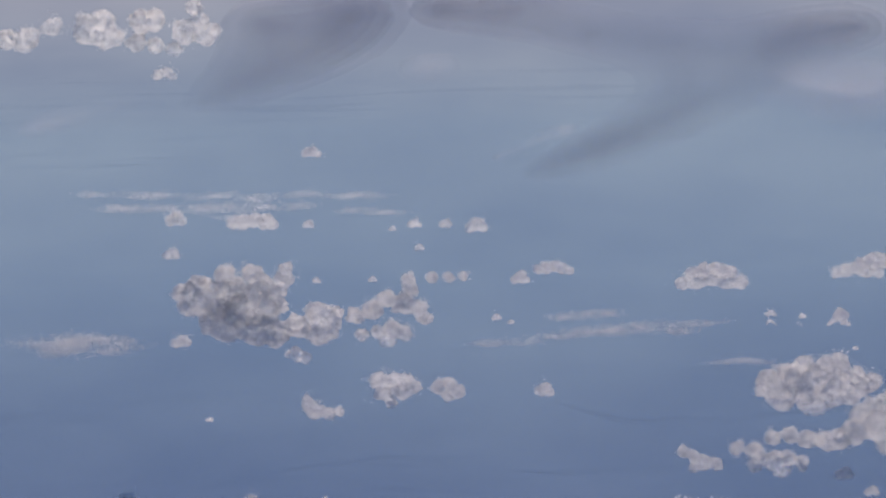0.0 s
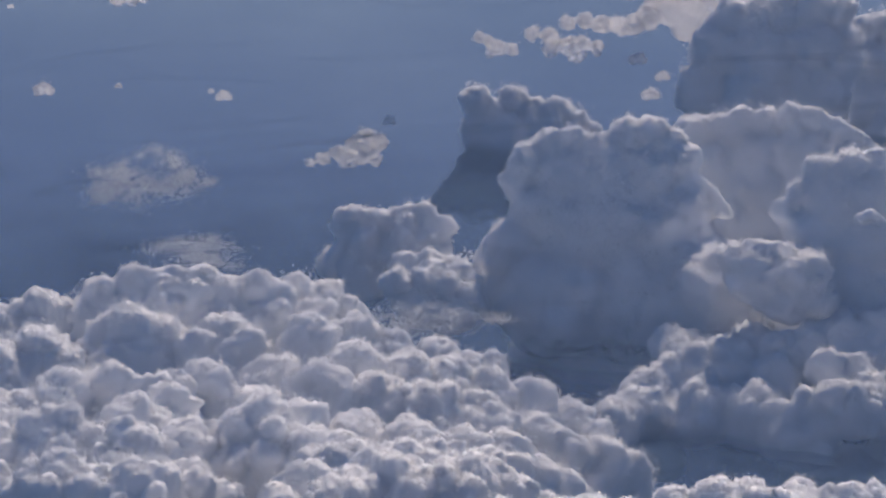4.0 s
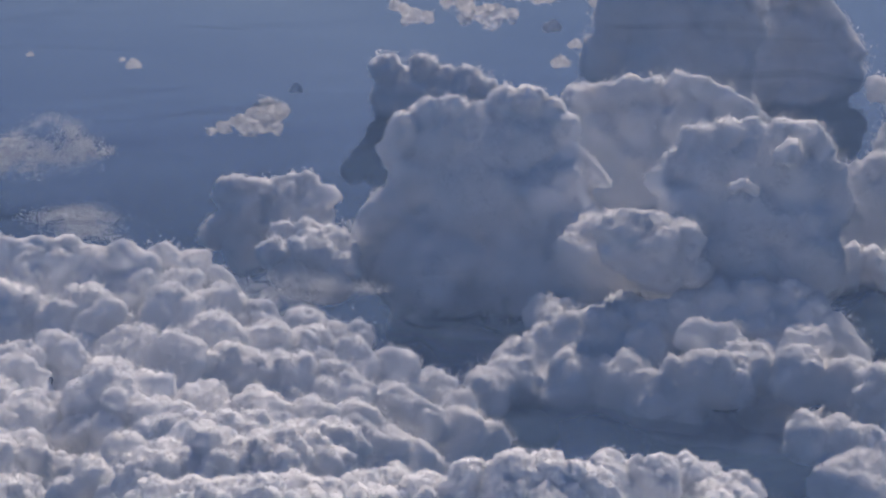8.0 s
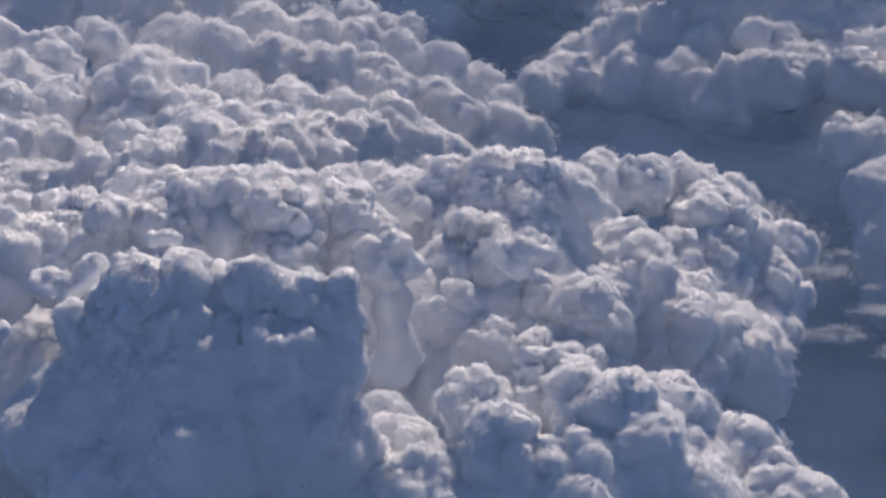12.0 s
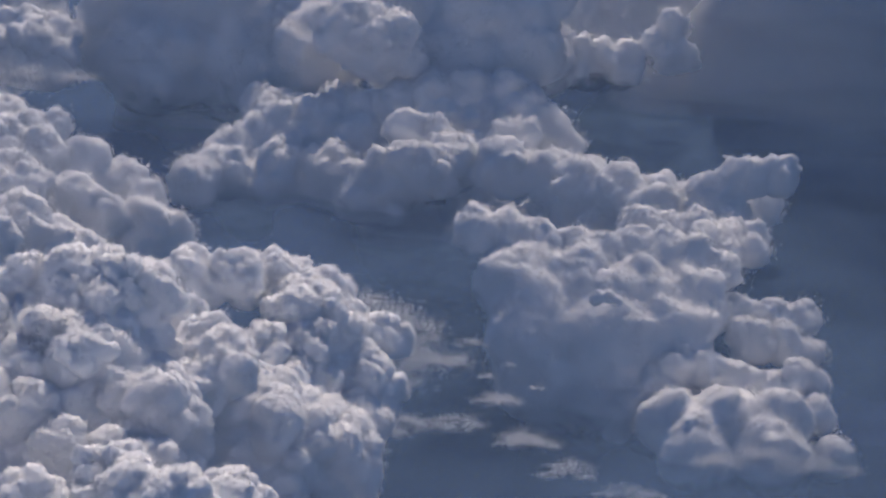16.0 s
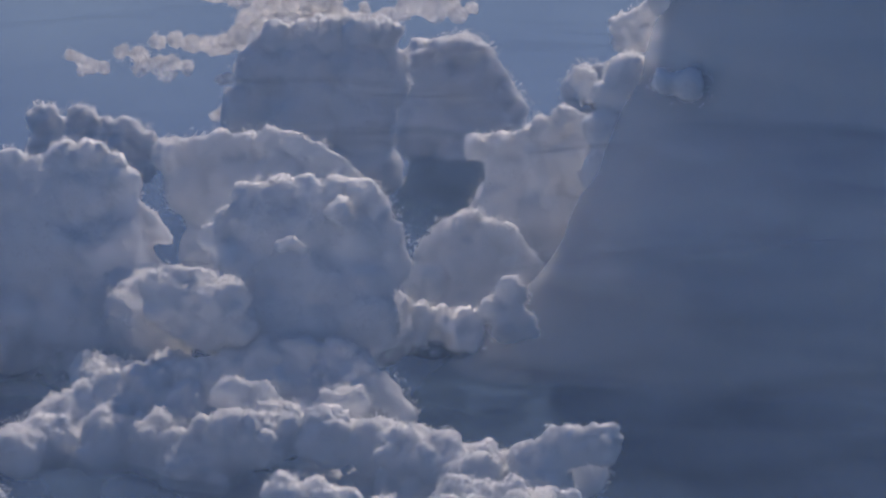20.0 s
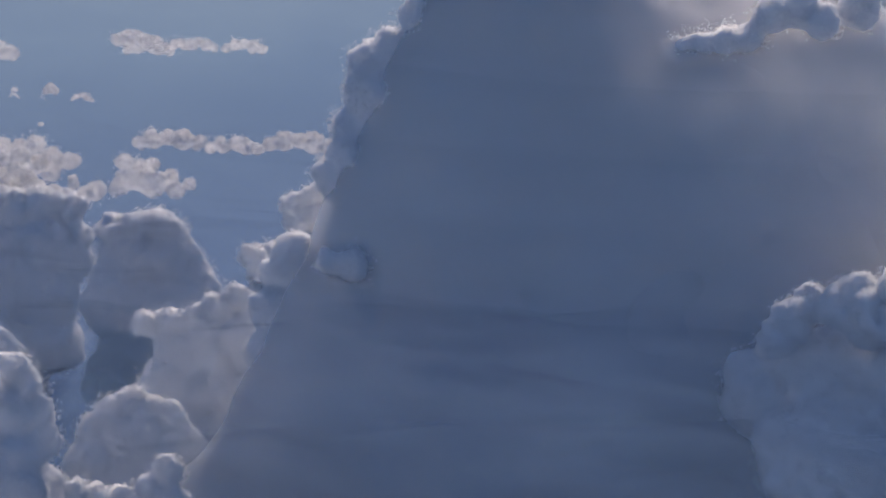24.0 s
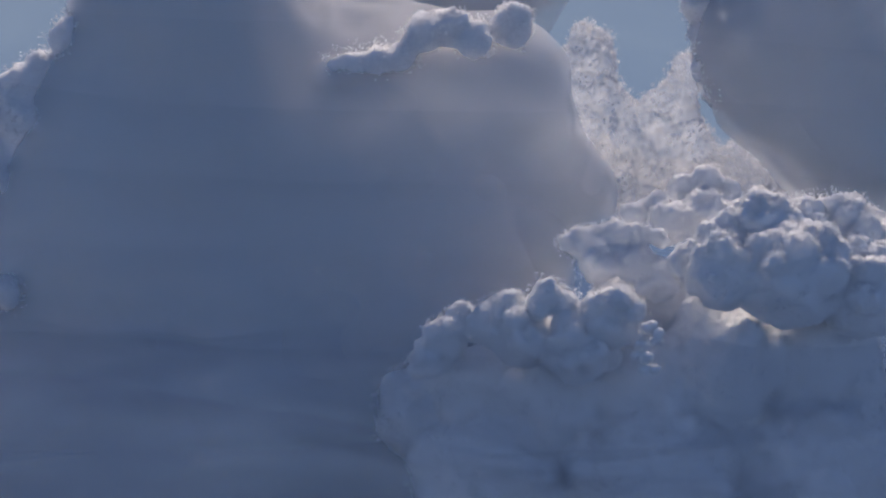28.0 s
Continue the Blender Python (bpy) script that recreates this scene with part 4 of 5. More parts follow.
cloud("cumulus_tower", "shaded cumulus tower with knobbly rim and small lit puffs", CLOUD, 1.2, 1, 1, "", [
    ("crown", [(244.4, 1059, 254.4, 6.98), (254.3, 1059, 257.4, 6.1), (264.1, 1059, 257.3, 6.1), (274.9, 1058, 257.1, 6.1), (284.7, 1057, 255.9, 6.1), (291, 1055, 249.4, 6.1), (235.4, 1058, 246.1, 6.98), (228.7, 1056, 239.9, 6.1), (296.1, 1052, 239.8, 5.67), (276.3, 1041, 252.8, 5.16)]),
    ("front", [(248.6, 1058, 242.3, 13.1), (266.1, 1057, 241.9, 15.3), (283.4, 1055, 239.6, 11.4), (239.5, 1055, 229.7, 13.1), (263.4, 1053, 224.9, 17.5), (285.1, 1051, 224.7, 12), (298.1, 1051, 228.9, 6.98), (256.4, 1050, 208, 19.7), (284.7, 1048, 209.8, 15.3)]),
    ("side_shoulder", [(205.1, 1034, 227, 5.56), (212.6, 1034, 229.4, 5.14), (220.1, 1034, 229.9, 4.28), (212.3, 1032, 220.7, 10.3), (227.1, 1030, 216.2, 15)]),
    ("puff", [(253, 1031, 242.6, 2.77), (257.3, 1031, 243.6, 2.77), (260.4, 1030, 241.1, 2.13)]),
    ("base", [(235.4, 1088, 194.4, 13.6), (264.3, 1097, 191.2, 18.3), (293.9, 1095, 193, 16)]),
])
cloud("cumulus_cloud", "pale cumulus shoulder with soft lit crown between towers", CLOUD, 1.34, 1, 1, "", [
    ("crown", [(332.1, 1182, 209.2, 7.81), (341.9, 1182, 214, 6.83), (349.1, 1181, 210.5, 6.83), (357.5, 1179, 209.3, 6.34), (324.6, 1182, 203.3, 7.81), (364.6, 1177, 201, 6.34)]),
    ("body", [(341.8, 1181, 198.1, 14.7), (358.6, 1177, 193.5, 11), (324.5, 1180, 188.6, 12.2), (346.3, 1176, 181.4, 14.7), (369.4, 1175, 193.7, 5.86)]),
    ("base", [(341.2, 1175, 174.3, 14.7), (358.3, 1174, 176.8, 12.2), (324.2, 1177, 171.8, 14.7)]),
])
cloud("cumulus_tower", "dark far cumulus tower before a brighter one", CLOUD, 1.2, 1, 1, "", [
    ("crown", [(272.2, 1487, 249.1, 9.6), (287, 1485, 247.7, 10.2), (302, 1484, 250.7, 10.2), (319.9, 1483, 252.2, 10.2), (333.3, 1481, 250.8, 8.4), (337.6, 1478, 239.1, 7.2)]),
    ("body", [(265.9, 1486, 232.7, 13.8), (289.8, 1484, 229.6, 21), (316.7, 1481, 229.8, 19.8), (331.4, 1477, 224.1, 12), (259.5, 1482, 212.2, 13.8), (289.3, 1479, 206.1, 24.1), (319.2, 1475, 206.3, 21), (282.9, 1475, 182.6, 27.1)]),
    ("base", [(270.7, 1474, 176.9, 21), (300.6, 1470, 173.9, 24.1), (321.6, 1469, 183, 18)]),
])
cloud("cumulus_tower", "far cumulus tower with crisp sunlit edge and round crown", CLOUD, 1.33, 1, 1, "", [
    ("crown", [(365.5, 1635, 216.7, 9.3), (378.7, 1633, 217.4, 8.63), (392, 1632, 220, 9.3), (401.8, 1630, 215.2, 8.63), (409.8, 1627, 203.9, 7.97), (416.1, 1624, 194.2, 7.3), (422.5, 1621, 184.5, 6.64)]),
    ("body", [(375.3, 1632, 196.8, 18.3), (398.4, 1629, 196.9, 16.6), (411.2, 1623, 180.9, 12.6), (371.5, 1628, 174, 23.3), (397.8, 1623, 167.6, 23.3), (420.8, 1619, 171.3, 9.3), (384.2, 1620, 144.8, 26.6)]),
    ("base", [(377.3, 1618, 131.8, 26.6), (403.8, 1616, 138.4, 23.3)]),
])
cloud("cumulus_cloud", "sunlit lumpy cumulus cloud beside a great tower", CLOUD, 1.01, 1, 1, "", [
    ("crown", [(352.3, 1228, 239.7, 6.05), (362.3, 1228, 241, 6.55), (372.4, 1227, 242.2, 6.55), (381.2, 1227, 247.2, 6.55), (390.1, 1227, 252.1, 6.05), (397.6, 1226, 249.7, 5.54), (398.6, 1224, 241.1, 5.54)]),
    ("body", [(362.3, 1227, 230.9, 8.58), (377.4, 1226, 233.3, 10.6), (392.5, 1225, 235.8, 10.1), (379.7, 1223, 223.5, 10.6), (394.7, 1222, 226.1, 7.57), (364.6, 1225, 223.5, 10.1), (379.5, 1220, 208.6, 15.1), (359.4, 1223, 211.1, 12.6)]),
    ("base", [(364.2, 1220, 198.7, 15.1), (381.7, 1217, 193.9, 15.1), (396.9, 1218, 208.8, 10.1)]),
])
cloud("cloud_turret", "small dim turret between cloud towers", CLOUD, 1.2, 1, 1, "", [
    ("turret", [(437.3, 1465, 230.6, 7.2), (432.6, 1464, 223.3, 7.8), (441.5, 1462, 221.9, 7.8), (444.8, 1465, 233.6, 4.8), (438.3, 1460, 210.2, 10.8)]),
])
cloud("storm_tower", "huge blue-grey storm cloud tower with soft lit edges", STORM, 2.12, 0.35, 1, "", [
    ("left_edge", [(460.2, 1162, 381.2, 11.3), (467.1, 1162, 389.6, 11.8), (446.4, 1163, 369, 8.97), (437.3, 1164, 361.6, 9.91), (432.7, 1163, 352.1, 8.5), (441.9, 1160, 346.7, 14.2), (428.2, 1162, 336.8, 8.02), (432.8, 1159, 323, 14.2), (423.6, 1159, 315.7, 10.6), (407.7, 1158, 284.7, 7.55), (400.8, 1158, 275.1, 7.08), (411.1, 1155, 273.2, 10.6), (424.6, 1122, 285.5, 5.93), (415.7, 1124, 287.4, 5.02), (398.5, 1156, 258.7, 9.44), (396.3, 1153, 240, 11.8)]),
    ("upper_face", [(481, 1155, 366.9, 26), (473.9, 1162, 401.5, 23.6), (515.4, 1150, 387, 35.4), (506.1, 1159, 428.5, 35.4), (588.9, 1270, 401.9, 39.3), (581, 1280, 450.7, 47.2), (460.4, 1154, 331.1, 28.3), (492.6, 1146, 332.5, 37.8), (534, 1139, 343.5, 40.1), (575.4, 1129, 345.2, 35.4), (609.9, 1122, 351.3, 28.3), (630.6, 1119, 359.1, 21.2), (642.1, 1292, 401.7, 32.2), (682.2, 1298, 416, 32.5), (662.2, 1274, 392.9, 24), (610.6, 1136, 373.6, 20.2), (587.4, 1140, 363.2, 20.2), (638.4, 1130, 377.1, 17.8), (453.4, 1160, 361.1, 16.5), (569.1, 1158, 385, 20.4), (587.8, 1153, 381.1, 18)]),
    ("ledge", [(553.2, 1108, 377.4, 5.93), (562, 1106, 379.4, 5.47), (572, 1105, 381.6, 5.93), (580.9, 1103, 383.1, 5.93), (590.9, 1102, 393.6, 8.21), (599.8, 1101, 396.2, 8.21), (610.9, 1097, 391.1, 7.3), (627.5, 1105, 396.5, 8.28)]),
    ("lower_face", [(442.1, 1151, 293.1, 33), (479, 1142, 287.7, 42.5), (525, 1132, 291.9, 44.8), (571, 1123, 298.5, 42.5), (612.4, 1115, 309.5, 33), (653.5, 1130, 334.1, 16.8), (666.4, 1136, 321.3, 16.9), (630.8, 1109, 300.9, 26), (428.5, 1147, 246, 35.4), (412.5, 1146, 217.4, 33), (479.2, 1133, 234.1, 51.9), (543.6, 1119, 236.8, 56.6), (603.4, 1108, 257.9, 47.2)]),
    ("foot", [(402.5, 1145, 198.4, 28.3), (379.6, 1145, 169.5, 30.7), (356.6, 1147, 149.9, 28.3), (332.3, 1150, 132.6, 26), (412.7, 1136, 156.9, 42.5), (447.2, 1132, 181.6, 56.6), (527.7, 1112, 177.9, 61.4), (608.2, 1096, 192.9, 56.6), (447.5, 1118, 100.1, 66.1), (539.6, 1095, 92.3, 70.8), (631.5, 1079, 119.4, 66.1), (675.1, 1121, 185.5, 48.8), (367, 1136, 96.8, 47.2)]),
])
cloud("cumulus_cloud", "small pale cumulus puff at the edge of a storm tower", CLOUD, 0.976, 1, 1, "", [
    ("puff", [(410.5, 1201, 297.3, 5.37), (417.7, 1200, 300.4, 5.37), (422.4, 1199, 303.8, 4.88), (412.9, 1199, 291.3, 5.86), (420.1, 1198, 292.8, 6.34), (394, 1201, 274.9, 5.37), (397.6, 1199, 267.8, 6.34)]),
])
cloud("cumulus_tower", "dark blue cumulus tower with brilliant sunlit rims", CLOUD, 1.17, 1, 1, "", [
    ("summit", [(688.4, 1059, 335.8, 5.47), (697.2, 1057, 338.3, 5.93), (705.9, 1054, 334.1, 5.93), (675, 1052, 331.1, 4.97), (666.2, 1053, 325.2, 4.97), (694.5, 1045, 325.1, 10.2), (677.9, 1039, 323.8, 8.96), (705.3, 1042, 325.5, 6.78)]),
    ("middle", [(634.8, 1030, 317.7, 5.28), (642.2, 1028, 320.1, 5.28), (649.6, 1026, 322.6, 4.84), (658, 1024, 321.8, 4.84), (665.4, 1021, 321, 3.96), (643.1, 1026, 310.4, 7.92), (655.8, 1023, 310.8, 7.92), (664.2, 1019, 304.6, 8.8)]),
    ("ridge", [(676.1, 997.7, 324.5, 5.18), (669.8, 998.7, 318.9, 5.18), (663.5, 999.6, 313.4, 4.32), (686.4, 994.9, 325.9, 8.21), (698.9, 992, 330.6, 9.72), (715.4, 997.6, 329.7, 10.9), (734.1, 1002, 324.5, 13.2), (748.9, 996.9, 320.7, 13.2), (680.5, 984, 312.5, 13.9), (703.1, 977.2, 311.1, 19.3), (731.9, 978.5, 306.2, 19.4)]),
    ("front_knob", [(611.5, 992.5, 305.4, 5.51), (607.4, 992.9, 300, 5.51), (617.6, 989.9, 300.4, 5.09), (628.1, 981.8, 301.7, 5.49), (635.3, 980.1, 304, 5.49), (640.3, 978, 300, 5.06), (633.8, 984.1, 293.7, 9.54)]),
    ("shoulder", [(600.2, 1005, 298, 6.42), (594, 1006, 290.4, 7.7), (586.5, 1018, 288.2, 7.34), (580.2, 1019, 281.6, 7.78), (573.9, 1020, 275, 7.78), (606.3, 1002, 286.6, 12.8), (623.1, 991, 283.9, 14.9)]),
    ("face", [(605.6, 1032, 258.4, 22.1), (627.9, 1015, 256.9, 24.1), (655.3, 1008, 262.2, 24.1), (687, 1001, 274.1, 26.3), (724.8, 1001, 273.3, 28.7), (659, 1042, 287.3, 16.8), (678.4, 1037, 292.4, 15.7), (578.4, 1048, 246.6, 17.8), (592.6, 1036, 262.5, 15.4)]),
    ("base", [(602.8, 1019, 225.4, 32.8), (656.3, 993.9, 227.5, 36.9), (723, 985.7, 231.7, 37.2)]),
])
cloud("cloud_puff", "tiny brilliant white cloud puff against dark cloud", THIN, 0.628, 1, 1, "chain of tiny bright puffs", [
    ("puff", [(642.1, 967.4, 296.6, 1.84), (644.3, 966.8, 297.1, 1.84), (643.2, 966.9, 295.5, 1.38)]),
])
cloud("cloud_puff", "tiny brilliant white cloud puff against dark cloud", THIN, 0.628, 1, 1, "chain of tiny bright puffs", [
    ("puff", [(645.2, 966.2, 294.6, 1.67), (647.2, 965.7, 295.1, 1.67), (646.2, 965.8, 293.6, 1.26)]),
])
cloud("cloud_puff", "tiny brilliant white cloud puff against dark cloud", THIN, 0.628, 1, 1, "chain of tiny bright puffs", [
    ("puff", [(644.3, 966, 291.5, 1.51), (646.1, 965.5, 292, 1.51), (645.1, 965.6, 290.6, 1.13)]),
])
cloud("cloud_puff", "tiny brilliant white cloud puff against dark cloud", THIN, 0.628, 1, 1, "chain of tiny bright puffs", [
    ("puff", [(639.1, 967.2, 289.9, 1.67), (641.1, 966.7, 290.3, 1.67), (640.1, 966.8, 288.9, 1.26)]),
])
cloud("cloud_puff", "tiny brilliant white cloud puff against dark cloud", THIN, 0.628, 1, 1, "chain of tiny bright puffs", [
    ("puff", [(641, 965.9, 285.2, 1.84), (643.2, 965.4, 285.7, 1.84), (642.1, 965.4, 284.1, 1.38)]),
])
cloud("cloud_puff", "tiny brilliant white cloud puff against dark cloud", THIN, 0.628, 1, 1, "chain of tiny bright puffs", [
    ("puff", [(643.6, 964.5, 281.1, 1.51), (645.4, 964.1, 281.6, 1.51), (644.5, 964.1, 280.2, 1.13)]),
])
cloud("cloud_puff", "tiny brilliant white cloud puff against dark cloud", THIN, 0.628, 1, 1, "chain of tiny bright puffs", [
    ("puff", [(640.1, 965.5, 281, 1.51), (642, 965.1, 281.5, 1.51), (641, 965.1, 280.1, 1.13)]),
])
cloud("cloud_puff", "tiny brilliant white cloud puff against dark cloud", THIN, 0.628, 1, 1, "chain of tiny bright puffs", [
    ("puff", [(637.3, 967.2, 286.1, 1.34), (638.9, 966.8, 286.5, 1.34), (638.1, 966.8, 285.3, 1)]),
])
cloud("storm_tower", "high grey cloud wall with soft pale edge", STORM, 1.49, 0.6, 1, "", [
    ("edge", [(733.2, 1162, 400.6, 8.43), (734.3, 1159, 388.4, 7.94), (737.8, 1157, 376.3, 9.42), (744.8, 1153, 366.7, 9.92), (754.3, 1149, 359.7, 11.2), (745.3, 1161, 415.7, 14.9)]),
    ("face", [(754.6, 1153, 386.6, 22.3), (778.4, 1147, 392.4, 29.8), (799.8, 1139, 380.9, 29.8), (768.6, 1145, 360.2, 19.8), (787.6, 1138, 351.1, 22.3), (806.6, 1131, 344.4, 22.3), (818.8, 1134, 384, 32.2), (781.1, 1151, 421.9, 32.2)]),
])
cloud("thin_cloud", "bright thin sunlit cloud veil between two cloud towers", GLOW, 1.9, 0.4, 1, "", [
    ("lower_veil", [(922.3, 1776, 236.4, 22.8), (944.2, 1769, 233.4, 22.8), (973.3, 1760, 230.7, 26.6), (1003, 1752, 235.5, 26.6), (907.8, 1782, 250.9, 19)]),
    ("veil", [(890, 1796, 302.8, 22.8), (904.8, 1795, 322.1, 19), (904.5, 1789, 288.3, 26.6), (915.3, 1783, 266.1, 26.6), (922.4, 1777, 243.9, 26.6), (940.7, 1773, 252, 26.6), (959.1, 1770, 267.7, 22.8), (955.7, 1775, 293.8, 15.2), (965, 1776, 316.7, 12.9), (940.9, 1777, 274.5, 19), (969.8, 1763, 241.8, 26.6), (995.3, 1756, 242.7, 30.4), (1025, 1748, 251.2, 30.4)]),
])
cloud("cumulus_cluster", "far cluster of cumulus towers with pale lit tops", THIN, 1.11, 1, 1, "", [
    ("tower", [(-218, 2517, 231.3, 9.07), (-202.9, 2517, 233.6, 11.1), (-183.5, 2518, 245.8, 8.57), (-175.2, 2516, 233.2, 11.1), (-193, 2514, 221, 17.1), (-213.2, 2515, 221.3, 11.1)]),
    ("tower_two", [(-156.3, 2518, 247.9, 7.05), (-149.9, 2516, 237.8, 9.07), (-155.2, 2514, 225.4, 12.1), (-145.4, 2512, 210.3, 12.1), (-168, 2513, 213.2, 15.1)]),
    ("turret", [(-127, 2517, 251.4, 5.54), (-128.1, 2516, 242.5, 6.55), (-134.9, 2515, 232.6, 7.05), (-132.6, 2513, 220.1, 7.05)]),
    ("underside", [(-183.3, 2512, 203.4, 18.1), (-153.2, 2510, 195.5, 15.1), (-138.1, 2509, 192.8, 12.1), (-117.8, 2509, 200, 11.1), (-100, 2511, 209.7, 10.1), (-90.01, 2510, 207, 10.1), (-97.76, 2508, 196.2, 13.1), (-120.8, 2506, 175.1, 7.05), (-110.8, 2505, 173.5, 6.05)]),
])
cloud("cumulus_cluster", "far broken cumulus cloud with lit tops", THIN, 1.12, 1, 1, "", [
    ("left", [(-65.63, 2536, 206.3, 7.64), (-50.26, 2537, 211.1, 8.15), (-37.35, 2538, 221, 7.64), (-22.17, 2537, 215.7, 10.2), (-9.495, 2536, 213, 7.64), (-4.591, 2534, 202.9, 6.11)]),
    ("plume", [(-18.21, 2540, 237.3, 6.62), (-16.85, 2538, 228.2, 7.13), (3.724, 2540, 239.5, 5.09), (19, 2539, 239.8, 5.09), (31.75, 2539, 240.6, 4.58)]),
    ("underside", [(-60.86, 2534, 188.6, 5.6), (-45.54, 2534, 190.9, 6.62), (-32.75, 2534, 194.2, 6.62), (-22.67, 2533, 189, 7.13), (-38.05, 2532, 183.2, 6.11)]),
])
cloud("streak_cloud", "long thin white cloud streak tapering to one side", WISP, 2, 0.6, 0.35, "", [
    ("streak", [(52.89, 2486, 186.1, 13), (82.93, 2485, 187.6, 15), (113, 2485, 191.1, 15), (138.1, 2485, 194.7, 17), (163.1, 2484, 195.3, 17), (188.2, 2484, 197.4, 18), (218.1, 2483, 193.5, 15), (223.2, 2484, 199.4, 14), (243.3, 2483, 200.1, 11), (258.3, 2483, 200.9, 7.01)]),
    ("upper_streak", [(118.3, 2487, 207.9, 12), (138.4, 2487, 209.6, 15), (158.4, 2487, 210.3, 12)]),
])
cloud("cumulus_cloud", "small far cumulus cloud with ragged lit crown", THIN, 0.938, 1, 1, "", [
    ("crown", [(-38.49, 2116, 201.3, 5.97), (-27.83, 2115, 202, 6.39), (-17.2, 2115, 200.6, 5.97), (-10.87, 2114, 196.7, 4.69), (-34.39, 2114, 192.8, 6.39), (-21.59, 2114, 193.5, 6.82), (-30.27, 2113, 185.2, 4.26)]),
])
cloud("cumulus_cloud", "small far rounded cumulus cloud", THIN, 0.95, 1, 1, "", [
    ("crown", [(6.062, 2140, 192.9, 5.18), (14.71, 2140, 193.7, 5.61), (21.08, 2139, 188.4, 4.75), (12.42, 2139, 186.9, 5.18)]),
])
cloud("cumulus_cloud", "small far pale cumulus cloud with pointed crown", THIN, 0.915, 1, 1, "", [
    ("crown", [(-89.41, 2062, 192.6, 5.4), (-85.35, 2061, 187.2, 5.82), (-74.99, 2060, 185.8, 4.57), (-67.48, 2060, 187.3, 3.33), (-91.39, 2063, 197.5, 2.91)]),
])
cloud("cloud_puff", "small far cloud puff with pointed crown", THIN, 0.96, 1, 1, "", [
    ("puff", [(87.95, 2161, 188.6, 4.36), (84.4, 2161, 185.2, 3.93), (91.81, 2160, 184.7, 3.49)]),
])
cloud("cumulus_cloud", "far cumulus cloud with bright rim and shaded base", THIN, 1.1, 1, 1, "", [
    ("crown", [(250.7, 2084, 200.3, 7.59), (265.5, 2084, 203, 7.59), (278.3, 2085, 209.9, 6.74), (293, 2084, 209.6, 6.74), (305.7, 2084, 210.7, 6.74), (318.2, 2083, 202.2, 6.74), (330.7, 2082, 197.8, 5.48)]),
    ("underside", [(261.1, 2083, 194.7, 9.27), (282.2, 2083, 196.5, 12.6), (303.3, 2082, 197, 12.6), (320.1, 2081, 193.8, 8.43), (277.9, 2082, 189, 9.27), (298.9, 2081, 187.9, 9.27)]),
])
cloud("streak_cloud", "thin flat white cloud streak above a far cumulus", WISP, 1.71, 0.5, 0.3, "", [
    ("streak", [(215.5, 2114, 211.6, 8.54), (232.6, 2113, 212.6, 10.2), (249.7, 2113, 211.1, 9.39), (262.4, 2112, 207.6, 6.83)]),
])
cloud("cumulus_cluster", "far chain of lumpy white cumulus clouds", CLOUD, 0.928, 1, 1, "", [
    ("peak", [(269.5, 1760, 220.1, 6.43), (276.7, 1761, 225.2, 5.71), (287.4, 1761, 225.1, 6.43), (300, 1761, 230.2, 5.71), (308.9, 1760, 226.5, 6.43), (319.8, 1762, 240.5, 5.71), (328.7, 1761, 236.8, 6.43), (337.7, 1761, 238.5, 6.43), (319.6, 1760, 229.9, 8.57)]),
    ("body", [(265.9, 1760, 209.3, 7.86), (280.3, 1760, 212.6, 10), (294.6, 1760, 215.9, 10), (308.9, 1760, 217.5, 9.29), (323.3, 1761, 220.8, 10.7), (290.9, 1759, 203.6, 10.7), (305.1, 1758, 199.9, 10.7), (323, 1758, 199.5, 14.3)]),
    ("tail", [(192.4, 1759, 201.1, 4.64), (203.1, 1759, 198.8, 5.35), (213.9, 1759, 206.7, 5), (224.7, 1759, 207.6, 5), (235.3, 1759, 205.4, 5.71), (247.8, 1758, 203.8, 6.43), (256.7, 1758, 204.4, 6.43), (202.9, 1757, 190, 5), (213.7, 1757, 191.6, 5.71), (222.6, 1757, 193.6, 5.35), (231.5, 1757, 190.6, 5.35), (218.9, 1756, 186.5, 5.35)]),
])
cloud("cloud_puff", "tiny far scrap of pale cumulus cloud over blue haze", THIN, 0.776, 1, 1, "tiny far cloud puffs", [
    ("puff", [(252.6, 1735, 186.7, 2.84), (255.9, 1735, 188, 3.44), (258.8, 1735, 186.4, 2.29)]),
])
cloud("cloud_puff", "tiny far scrap of pale cumulus cloud over blue haze", THIN, 0.75, 1, 1, "tiny far cloud puffs", [
    ("puff", [(261.2, 1675, 186, 2.33), (263.8, 1675, 187.1, 2.81), (266.3, 1675, 185.7, 1.88)]),
])
cloud("cloud_puff", "tiny far scrap of pale cumulus cloud over blue haze", THIN, 0.722, 1, 1, "tiny far cloud puffs", [
    ("puff", [(245.2, 1610, 186.7, 2.85), (248.4, 1610, 188, 3.44), (251.4, 1610, 186.4, 2.3)]),
])
cloud("cloud_puff", "tiny far scrap of pale cumulus cloud over blue haze", THIN, 0.75, 1, 1, "tiny far cloud puffs", [
    ("puff", [(-112, 1682, 186.8, 2.96), (-108.6, 1682, 188.2, 3.58), (-105.5, 1682, 186.5, 2.38)]),
])
cloud("cloud_puff", "tiny far scrap of pale cumulus cloud over blue haze", THIN, 0.736, 1, 1, "tiny far cloud puffs", [
    ("puff", [(-3.34, 1647, 186.2, 2.49), (-0.5105, 1647, 187.4, 3.01), (2.071, 1647, 185.9, 2.01)]),
])
